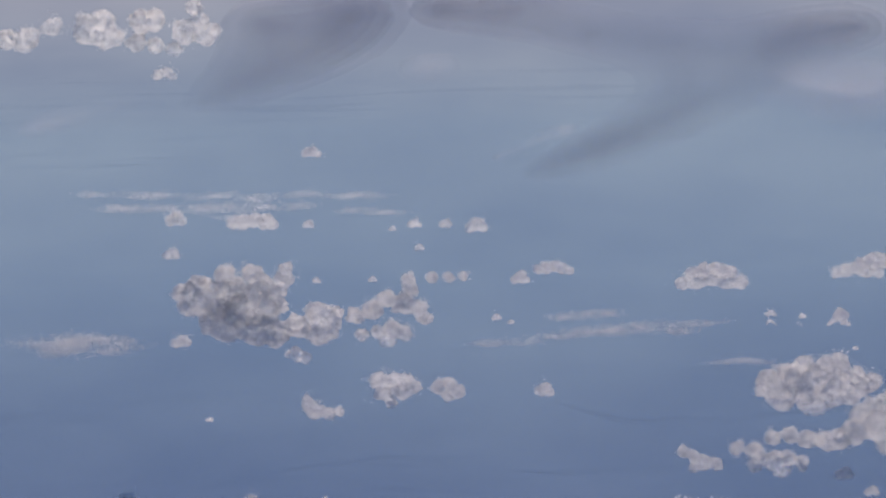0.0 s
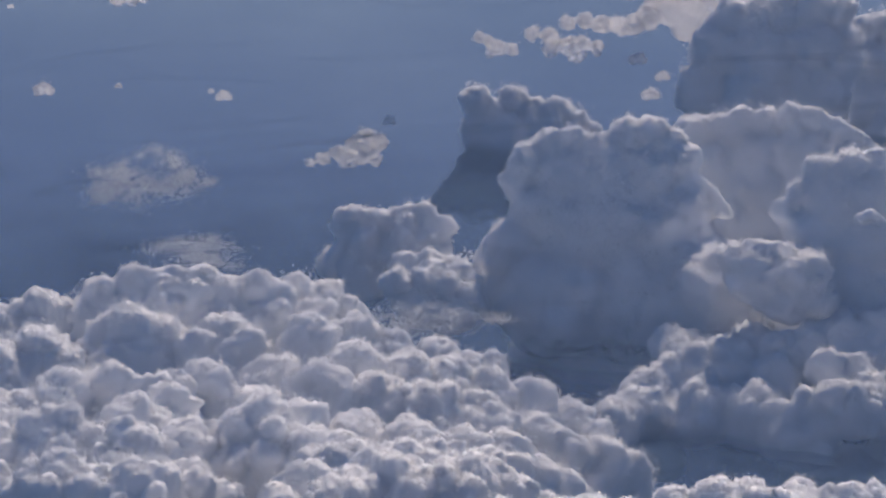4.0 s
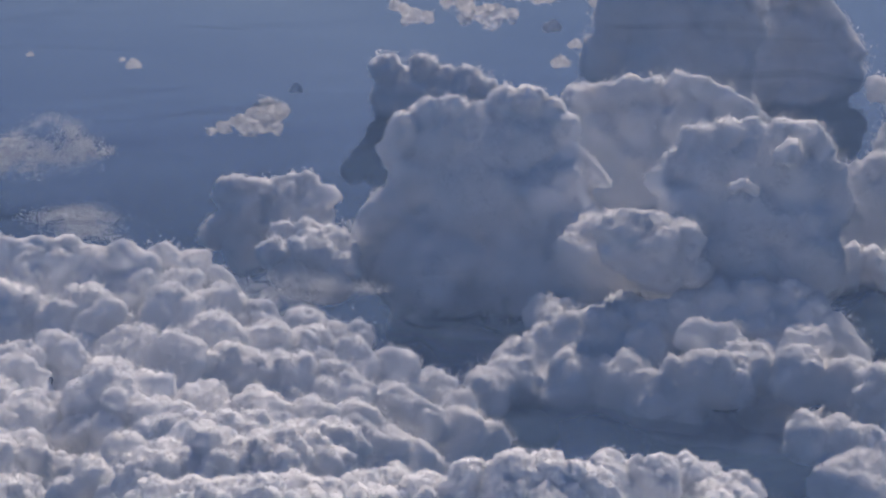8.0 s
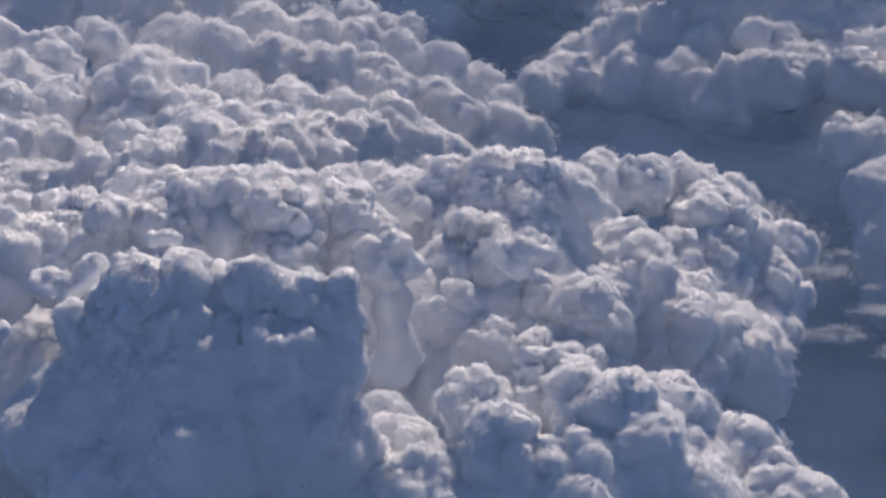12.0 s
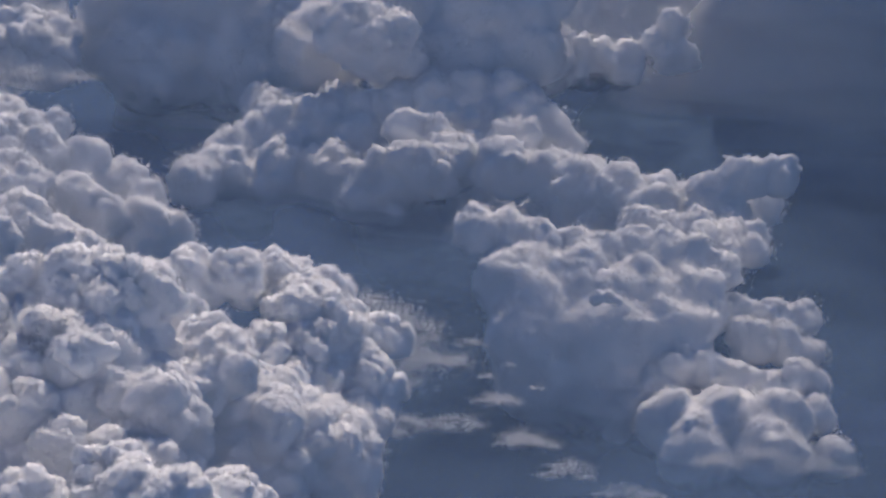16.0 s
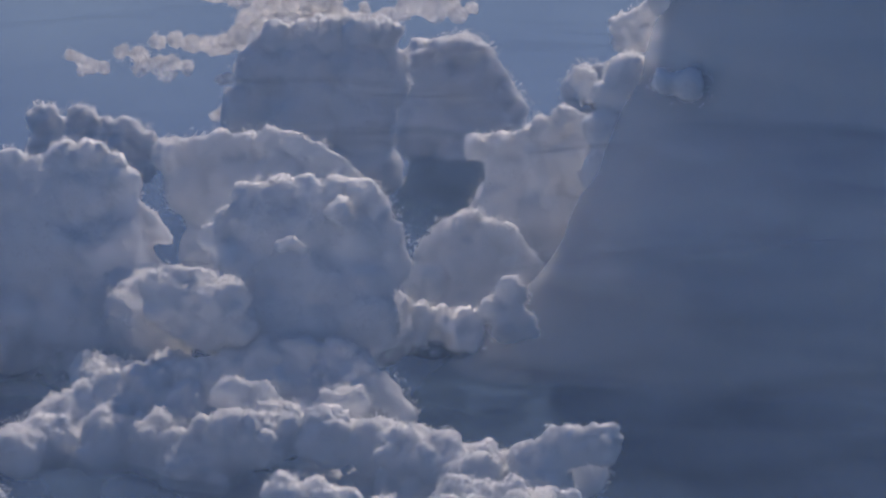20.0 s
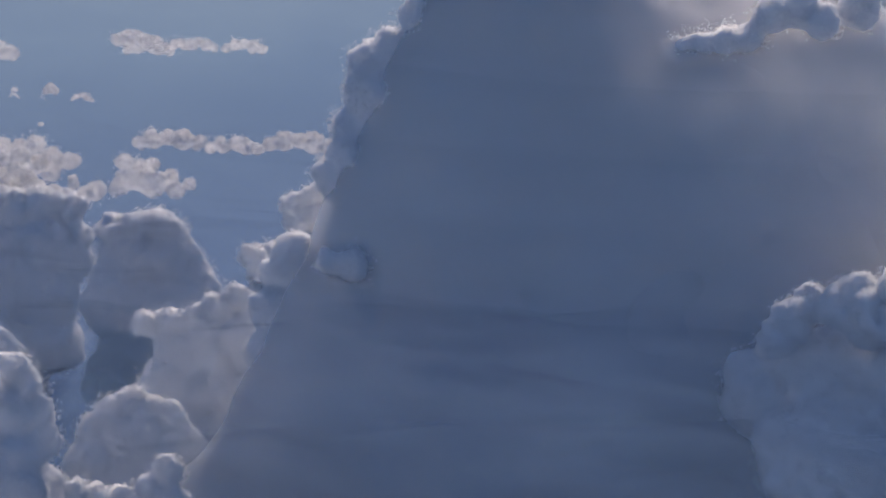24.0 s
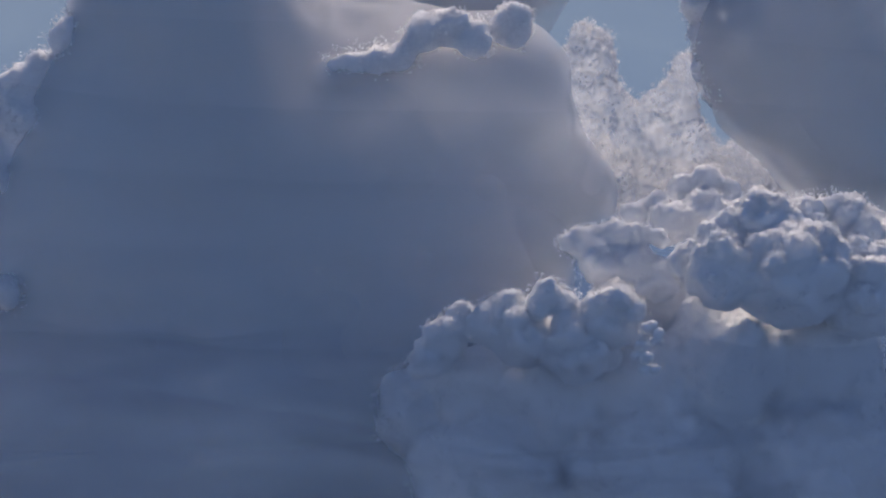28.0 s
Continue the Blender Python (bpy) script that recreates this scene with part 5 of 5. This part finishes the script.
cloud("cloud_puff", "tiny far scrap of pale cumulus cloud over blue haze", THIN, 0.748, 1, 1, "tiny far cloud puffs", [
    ("puff", [(-10.19, 1677, 184.6, 1.27), (-8.752, 1677, 185.2, 1.53), (-7.439, 1677, 184.5, 1.02)]),
])
cloud("cloud_puff", "tiny far scrap of pale cumulus cloud over blue haze", THIN, 1.54, 1, 1, "tiny far cloud puffs", [
    ("puff", [(-13.58, 3486, 187.5, 3.46), (-9.647, 3487, 189.1, 4.19), (-6.056, 3486, 187.1, 2.79)]),
])
cloud("cloud_puff", "tiny far scrap of pale cumulus cloud over blue haze", THIN, 1.51, 1, 1, "tiny far cloud puffs", [
    ("puff", [(-316.5, 3433, 189.6, 5.1), (-310.7, 3434, 191.9, 6.17), (-305.4, 3433, 189, 4.12)]),
])
cloud("cloud_puff", "tiny far scrap of pale cumulus cloud over blue haze", THIN, 1.64, 1, 1, "tiny far cloud puffs", [
    ("puff", [(59.61, 3726, 192.6, 7.39), (68.02, 3726, 196, 8.94), (75.69, 3725, 191.7, 5.96)]),
])
cloud("cloud_puff", "tiny far scrap of pale cumulus cloud over blue haze", THIN, 1.69, 1, 1, "tiny far cloud puffs", [
    ("puff", [(21.59, 3840, 189.2, 4.76), (27, 3840, 191.3, 5.76), (31.94, 3840, 188.6, 3.84)]),
])
cloud("cloud_puff", "tiny far scrap of pale cumulus cloud over blue haze", THIN, 1.69, 1, 1, "tiny far cloud puffs", [
    ("puff", [(-20.7, 3849, 189.2, 4.77), (-15.28, 3849, 191.4, 5.77), (-10.33, 3849, 188.6, 3.85)]),
])
cloud("cloud_puff", "tiny far scrap of pale cumulus cloud over blue haze", THIN, 1.71, 1, 1, "tiny far cloud puffs", [
    ("puff", [(-168.2, 3891, 188.6, 4.34), (-163.2, 3891, 190.6, 5.25), (-158.7, 3891, 188.1, 3.5)]),
])
cloud("cloud_puff", "tiny far scrap of pale cumulus cloud over blue haze", THIN, 1.34, 1, 1, "tiny far cloud puffs", [
    ("puff", [(93.47, 3024, 189.8, 5.27), (99.46, 3024, 192.2, 6.37), (104.9, 3023, 189.2, 4.25)]),
])
cloud("cloud_puff", "tiny far scrap of pale cumulus cloud over blue haze", THIN, 1.18, 1, 1, "tiny far cloud puffs", [
    ("puff", [(321.3, 2659, 186.4, 2.66), (324.3, 2659, 187.7, 3.22), (327.1, 2659, 186.1, 2.14)]),
])
cloud("cloud_puff", "tiny far scrap of pale cumulus cloud over blue haze", THIN, 1.16, 1, 1, "tiny far cloud puffs", [
    ("puff", [(378.7, 2611, 188.5, 4.25), (383.5, 2612, 190.4, 5.14), (387.9, 2611, 188, 3.42)]),
])
cloud("cloud_puff", "tiny far scrap of pale cumulus cloud over blue haze", THIN, 1.19, 1, 1, "tiny far cloud puffs", [
    ("puff", [(61.73, 2681, 186.5, 2.67), (64.77, 2681, 187.7, 3.23), (67.54, 2680, 186.2, 2.16)]),
])
cloud("cloud_puff", "tiny far scrap of pale cumulus cloud over blue haze", THIN, 1.36, 1, 1, "tiny far cloud puffs", [
    ("puff", [(-63.38, 3096, 186.5, 2.69), (-60.32, 3096, 187.7, 3.26), (-57.53, 3095, 186.2, 2.17)]),
])
cloud("cloud_puff", "tiny far scrap of pale cumulus cloud over blue haze", THIN, 1.36, 1, 1, "tiny far cloud puffs", [
    ("puff", [(-125.3, 3094, 186.5, 2.69), (-122.2, 3094, 187.7, 3.25), (-119.4, 3093, 186.2, 2.17)]),
])
cloud("cloud_puff", "tiny far scrap of pale cumulus cloud over blue haze", THIN, 1.73, 1, 1, "tiny far cloud puffs", [
    ("puff", [(-359.1, 3952, 193.1, 7.82), (-350.3, 3953, 196.7, 9.46), (-342.1, 3952, 192.2, 6.31)]),
])
cloud("cloud_puff", "tiny far scrap of pale cumulus cloud over blue haze", THIN, 1.17, 1, 1, "tiny far cloud puffs", [
    ("puff", [(75.08, 2649, 185.6, 1.98), (77.34, 2649, 186.5, 2.4), (79.39, 2649, 185.3, 1.6)]),
])
cloud("cloud_puff", "tiny far scrap of pale cumulus cloud over blue haze", THIN, 1.17, 1, 1, "tiny far cloud puffs", [
    ("puff", [(349.1, 2640, 185.6, 1.98), (351.4, 2640, 186.5, 2.4), (353.4, 2640, 185.3, 1.6)]),
])
cloud("cloud_puff", "tiny far scrap of pale cumulus cloud over blue haze", THIN, 0.76, 1, 1, "tiny far cloud puffs", [
    ("puff", [(-66.79, 1704, 184.7, 1.28), (-65.33, 1705, 185.3, 1.55), (-63.99, 1704, 184.5, 1.04)]),
])
cloud("cloud_puff", "tiny far scrap of pale cumulus cloud over blue haze", THIN, 0.911, 1, 1, "tiny far cloud puffs", [
    ("puff", [(-163.9, 2053, 185, 1.54), (-162.1, 2053, 185.7, 1.86), (-160.5, 2053, 184.8, 1.24)]),
])
cloud("cloud_puff", "tiny far scrap of pale cumulus cloud over blue haze", THIN, 0.697, 1, 1, "tiny far cloud puffs", [
    ("puff", [(91.31, 1557, 185.8, 2.16), (93.77, 1557, 186.8, 2.61), (96.02, 1557, 185.6, 1.74)]),
])
cloud("cloud_puff", "tiny far scrap of pale cumulus cloud over blue haze", THIN, 1.11, 1, 1, "tiny far cloud puffs", [
    ("puff", [(-225.6, 2511, 188.7, 4.37), (-220.6, 2511, 190.7, 5.29), (-216.1, 2510, 188.2, 3.53)]),
])
cloud("cloud_puff", "tiny far scrap of pale cumulus cloud over blue haze", THIN, 1.68, 1, 1, "tiny far cloud puffs", [
    ("puff", [(-49.17, 3816, 186.7, 2.84), (-45.94, 3816, 188, 3.43), (-42.99, 3816, 186.3, 2.29)]),
])
cloud("cloud_puff", "tiny far scrap of pale cumulus cloud over blue haze", THIN, 1.06, 1, 1, "tiny far cloud puffs", [
    ("puff", [(361.5, 2391, 184.9, 1.5), (363.3, 2391, 185.6, 1.81), (364.8, 2391, 184.8, 1.21)]),
])
cloud("cloud_row", "short far row of small lit cumulus lumps", THIN, 1.36, 1, 1, "far cloud rows", [
    ("bank", [(289.5, 3075, 187.6, 6.06), (300.8, 3075, 189.3, 8.22), (312.5, 3075, 190.9, 7.35), (323.2, 3075, 188.3, 7.79), (333.2, 3074, 187, 5.62)]),
])
cloud("cloud_row", "short far row of small lit cumulus lumps", THIN, 1.39, 1, 1, "far cloud rows", [
    ("bank", [(123.3, 3146, 187.6, 4.86), (132.4, 3146, 189.4, 6.6), (141.8, 3146, 191.1, 5.9), (150.4, 3145, 188.5, 6.25), (158.4, 3145, 187.1, 4.51)]),
])
cloud("cloud_row", "short far row of small lit cumulus lumps", THIN, 1.38, 1, 1, "far cloud rows", [
    ("bank", [(482.2, 3120, 187.7, 6.15), (493.7, 3120, 189.4, 8.35), (505.6, 3120, 191.1, 7.47), (516.5, 3119, 188.4, 7.91), (526.6, 3119, 187, 5.71)]),
])
cloud("cloud_row", "short far row of small lit cumulus lumps", THIN, 1.37, 1, 1, "far cloud rows", [
    ("bank", [(532.8, 3085, 187.5, 4.35), (540.9, 3085, 189.3, 5.9), (549.3, 3085, 191, 5.28), (557, 3085, 188.4, 5.59), (564.2, 3084, 187.1, 4.04)]),
])
cloud("cloud_row", "short far row of small lit cumulus lumps", THIN, 1.72, 1, 1, "far cloud rows", [
    ("bank", [(-269.5, 3918, 188.8, 7.66), (-255.3, 3918, 190.9, 10.4), (-240.5, 3918, 193, 9.31), (-226.8, 3917, 189.7, 9.85), (-214.3, 3917, 188, 7.12)]),
])
cloud("cumulus_cloud", "far small three-knobbed white cumulus cloud", CLOUD, 0.794, 1, 1, "", [
    ("crown", [(160.8, 1779, 196.3, 3.97), (166.5, 1778, 192.7, 4.33), (172.6, 1778, 189, 4.69), (179.8, 1777, 188.2, 4.33), (167.1, 1778, 187.3, 4.33)]),
])
cloud("cumulus_cloud", "far twin-lobed pink-white cumulus cloud", CLOUD, 0.705, 1, 1, "", [
    ("crown", [(-194.7, 1582, 197.7, 6.41), (-185, 1582, 199.1, 6.41), (-174.3, 1583, 206.3, 4.8), (-177, 1582, 199, 7.05), (-170.7, 1581, 194.2, 5.12), (-186.8, 1581, 191.2, 8.97), (-177.2, 1581, 187.9, 7.05)]),
    ("second", [(-159.5, 1581, 194, 4.48), (-151.5, 1581, 196.4, 4.48), (-141.9, 1581, 194.4, 5.12), (-133.9, 1581, 194.3, 4.48), (-148.4, 1580, 190, 5.77), (-137.2, 1580, 189.9, 5.12)]),
])
cloud("cumulus_cloud", "dim mauve cumulus cloud with ragged soft edges", WISP, 0.731, 1, 0.9, "", [
    ("crown", [(-58.62, 1381, 198.6, 6.18), (-48.79, 1381, 198.5, 6.75), (-37.44, 1382, 203.9, 6.75), (-28.96, 1382, 206.5, 6.75), (-20.61, 1381, 202.3, 7.31), (-13.71, 1380, 195.2, 7.31), (-3.943, 1379, 191.4, 5.06)]),
    ("body", [(-53.22, 1381, 189.9, 9.57), (-36.31, 1382, 192.4, 11.8), (-22.29, 1381, 189.4, 10.7), (-39.25, 1380, 184.2, 7.88), (-56.11, 1380, 184.5, 5.63)]),
])
cloud("cumulus_cloud", "small crisp white cumulus cloud with peaked crown", CLOUD, 0.645, 1, 1, "", [
    ("crown", [(77.74, 1440, 198.8, 4.69), (83.55, 1439, 195.8, 4.4), (71.8, 1440, 195.1, 4.4), (62.94, 1439, 191.8, 4.11), (54.09, 1439, 189, 3.52), (48.18, 1439, 187.1, 2.35), (76.13, 1439, 191, 6.45), (67.27, 1439, 188.3, 4.69), (81.92, 1438, 187.2, 3.52)]),
])
cloud("streak_cloud", "bright flat white cloud streak", WISP, 1.98, 0.5, 0.35, "", [
    ("streak", [(-333.4, 2470, 198.3, 24.8), (-308.7, 2469, 197.9, 22.8), (-288.9, 2469, 197.6, 19.8), (-269.1, 2468, 195.8, 14.9), (-251.9, 2467, 193.1, 9.9), (-284.1, 2467, 190.2, 19.8), (-323.7, 2468, 190.8, 24.8)]),
])
cloud("streak_cloud", "long pale cloud bands low over the horizon", WISP, 3.24, 0.5, 0.25, "", [
    ("band", [(-438.2, 4066, 207.2, 32.4), (-381.6, 4065, 206.3, 35.6), (-316.8, 4063, 203.8, 40.5), (-252, 4062, 204.4, 37.3), (-195.3, 4060, 205.2, 29.2), (-308.4, 4066, 221.3, 32.4), (-243.7, 4063, 217.1, 32.4), (-397.4, 4068, 224.2, 32.4), (-170.7, 4062, 221.7, 29.2), (-97.89, 4060, 218.2, 32.4), (-478.4, 4070, 227, 24.3)]),
    ("low_band", [(-98.29, 4057, 196.6, 24.3), (-57.85, 4055, 193.6, 21.1), (-276.6, 4060, 191.2, 24.3)]),
])
cloud("cloud_wisp", "thin brushed cloud wisp lying on haze", WISP, 1.03, 0.5, 0.35, "", [
    ("streamer", [(-22.11, 1256, 187, 8.73), (-11.79, 1256, 189.4, 10.3), (-1.57, 1255, 186.7, 9.25), (-6.783, 1255, 182.4, 11.3)]),
])
cloud("cloud_wisp", "dim grey cloud wisp lying on haze", WISP, 1.03, 0.5, 0.35, "", [
    ("streamer", [(-161.2, 1262, 188.3, 11.3), (-148.3, 1262, 188.8, 11.3), (-138, 1262, 187.2, 7.72)]),
])
cloud("cumulus_cloud", "far white cumulus cloud with bright lumpy crown", THIN, 1.12, 1, 1, "", [
    ("crown", [(324.8, 2553, 141.2, 8.16), (337.3, 2552, 145.2, 7.65), (352.4, 2549, 143.8, 7.14), (367.5, 2547, 146.3, 7.65), (380.1, 2543, 138.2, 7.14), (397.7, 2539, 132.3, 7.14), (304.8, 2555, 127.9, 7.65)]),
    ("body", [(330, 2553, 131.1, 12.2), (355.1, 2549, 132, 14.3), (380.3, 2543, 125.4, 11.2), (320, 2553, 120.7, 12.2), (350.2, 2548, 119.2, 15.3)]),
])
cloud("cumulus_cloud", "far white cumulus cloud with stepped crown", THIN, 1.12, 1, 1, "", [
    ("crown", [(445.4, 2530, 134.1, 7.14), (458, 2528, 131.1, 7.14), (470.5, 2525, 131.5, 6.63), (485.6, 2521, 122, 6.63), (503.3, 2517, 116.1, 5.61)]),
    ("body", [(450.6, 2529, 120.5, 11.2), (470.8, 2525, 116.1, 13.3), (490.9, 2519, 110.5, 8.16), (440.7, 2529, 110.1, 9.18)]),
])
cloud("cumulus_cloud", "bright far cumulus crown behind a dark tower", THIN, 0.946, 1, 1, "", [
    ("crown", [(336.4, 2142, 159.3, 6.45), (349, 2141, 166.1, 6.02), (361.8, 2138, 162.3, 6.02), (374.4, 2138, 171.3, 5.16), (382.9, 2135, 163.1, 6.02), (349.1, 2139, 155.5, 8.6), (370.3, 2136, 156.3, 8.6), (393.5, 2133, 165.6, 6.88)]),
])
cloud("cloud_row", "short far row of small lit cumulus lumps", THIN, 1.22, 1, 1, "far cloud rows", [
    ("bank", [(478.2, 2749, 123.4, 6.7), (490.8, 2748, 126.6, 9.14), (505.8, 2745, 128.8, 7.92), (519, 2742, 126, 10.4), (534, 2739, 124.4, 7.31)]),
])
cloud("cloud_row", "short far row of small lit cumulus lumps", THIN, 1.22, 1, 1, "far cloud rows", [
    ("bank", [(546.2, 2736, 120.4, 5.48), (556.5, 2735, 123.5, 7.48), (568.8, 2733, 125.6, 6.48), (579.6, 2731, 122.8, 8.48), (591.9, 2728, 121, 5.98)]),
])
cloud("cloud_row", "short far row of small lit cumulus lumps", THIN, 1.22, 1, 1, "far cloud rows", [
    ("bank", [(603.7, 2727, 125.3, 6.7), (616.3, 2725, 128.5, 9.14), (631.2, 2723, 130.7, 7.92), (644.5, 2720, 127.9, 10.4), (659.5, 2717, 126.3, 7.31)]),
])
cloud("cloud_row", "short far row of small lit cumulus lumps", THIN, 1.5, 1, 1, "far cloud rows", [
    ("bank", [(311.9, 3431, 140.1, 8.23), (327.3, 3429, 144, 11.2), (345.7, 3426, 146.7, 9.72), (361.9, 3423, 143.3, 12.7), (380.4, 3419, 141.3, 8.98)]),
])
cloud("cloud_row", "short far row of small lit cumulus lumps", THIN, 1.66, 1, 1, "far cloud rows", [
    ("bank", [(546.1, 3766, 115.9, 6.64), (558.6, 3764, 120.1, 9.05), (573.4, 3762, 122.8, 7.84), (586.5, 3759, 118.9, 10.3), (601.4, 3756, 116.4, 7.24)]),
])
cloud("cloud_row", "short far row of small lit cumulus lumps", THIN, 1.66, 1, 1, "far cloud rows", [
    ("bank", [(620, 3753, 123.1, 4.98), (629.4, 3752, 127.1, 6.79), (640.5, 3751, 129.8, 5.88), (650.3, 3748, 125.7, 7.69), (661.5, 3746, 123.1, 5.43)]),
])
cloud("cloud_row", "short far row of small lit cumulus lumps", THIN, 1.66, 1, 1, "far cloud rows", [
    ("bank", [(675.9, 3743, 122.9, 5.81), (686.7, 3742, 127, 7.92), (699.7, 3740, 129.7, 6.86), (711.2, 3737, 125.7, 8.97), (724.2, 3735, 123.2, 6.33)]),
])
cloud("cloud_row", "short far row of small lit cumulus lumps", THIN, 1.32, 1, 1, "far cloud rows", [
    ("bank", [(361.2, 3010, 137.2, 1.32), (363.6, 3010, 140.3, 1.8), (366.6, 3010, 142.2, 1.56), (369.2, 3009, 138.7, 2.04), (372.2, 3008, 136.5, 1.44)]),
])
cloud("cloud_row", "short far row of small lit cumulus lumps", THIN, 1.32, 1, 1, "far cloud rows", [
    ("bank", [(427, 2998, 137.3, 2.51), (431.6, 2997, 140.4, 3.42), (437.2, 2997, 142.4, 2.96), (442.2, 2995, 139, 3.88), (447.8, 2994, 136.9, 2.74)]),
])
cloud("cloud_row", "short far row of small lit cumulus lumps", THIN, 1.32, 1, 1, "far cloud rows", [
    ("bank", [(392.4, 3004, 135.4, 0.924), (394.1, 3004, 138.5, 1.26), (396.2, 3004, 140.3, 1.09), (398, 3003, 136.8, 1.43), (400.1, 3002, 134.5, 1.01)]),
])
cloud("cumulus_cluster", "distant pale cumulus towers in haze", THIN, 2.13, 1, 1, "", [
    ("tower", [(-489.8, 4116, 458.9, 19.7), (-464.9, 4116, 470.6, 16.4), (-461.3, 4115, 450.1, 21.3)]),
    ("lump", [(-604.9, 4115, 449.2, 13.1), (-576.2, 4115, 446.1, 16.4), (-563.8, 4115, 452.4, 11.5), (-538.8, 4117, 468.1, 11.5), (-407.6, 4116, 469.3, 16.4), (-391.1, 4116, 471.4, 14.8)]),
    ("turret", [(-329.1, 4117, 492.1, 11.5), (-325.5, 4116, 471.5, 14.8), (-342.3, 4114, 455.6, 18), (-313.7, 4114, 450.8, 18), (-416.4, 4114, 440.9, 13.1), (-387.8, 4113, 436.2, 11.5), (-359.2, 4112, 431.4, 11.5)]),
])
cloud("cloud_puff", "tiny far scrap of pale cumulus cloud over blue haze", THIN, 1.76, 1, 1, "tiny far cloud puffs", [
    ("puff", [(-375.3, 4009, 397.3, 7.2), (-363.2, 4010, 401, 8), (-355.3, 4009, 394.5, 5.6)]),
])
cloud("cloud_puff", "tiny far scrap of pale cumulus cloud over blue haze", THIN, 1.32, 1, 1, "tiny far cloud puffs", [
    ("puff", [(-127.4, 2999, 332, 4.8), (-120.2, 2999, 333, 5.4), (-113.6, 2999, 330.5, 3.6)]),
])
# This streak's shade is in its grey colour.
cloud("high_veil", "soft high cloud streak, thin and blurred, its shade painted dark grey", VEIL_SHADED, 2.88, 0.3, 0.5, "", [
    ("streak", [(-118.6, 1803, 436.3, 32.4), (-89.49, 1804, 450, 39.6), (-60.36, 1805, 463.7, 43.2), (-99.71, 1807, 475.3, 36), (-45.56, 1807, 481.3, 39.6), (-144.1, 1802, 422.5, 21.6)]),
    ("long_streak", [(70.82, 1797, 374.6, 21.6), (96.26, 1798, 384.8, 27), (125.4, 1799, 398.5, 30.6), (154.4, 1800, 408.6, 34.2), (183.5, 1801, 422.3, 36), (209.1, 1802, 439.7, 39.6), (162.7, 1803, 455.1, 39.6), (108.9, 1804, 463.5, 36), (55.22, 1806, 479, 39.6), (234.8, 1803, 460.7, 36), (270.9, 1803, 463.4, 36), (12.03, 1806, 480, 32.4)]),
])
cloud("high_veil", "soft pale grey high cloud veil, thin and blurred", VEIL, 3.04, 0.3, 0.5, "", [
    ("veil", [(-262.7, 1902, 406.6, 22.8), (-232, 1903, 415.4, 24.7), (-197.6, 1903, 424.1, 22.8), (254.8, 1901, 429.1, 38), (284.9, 1900, 417.1, 41.8), (307.9, 1900, 424.2, 38), (4.228, 1904, 442.3, 30.4), (94.44, 1899, 398.6, 22.8), (48.42, 1898, 380.7, 19)]),
])
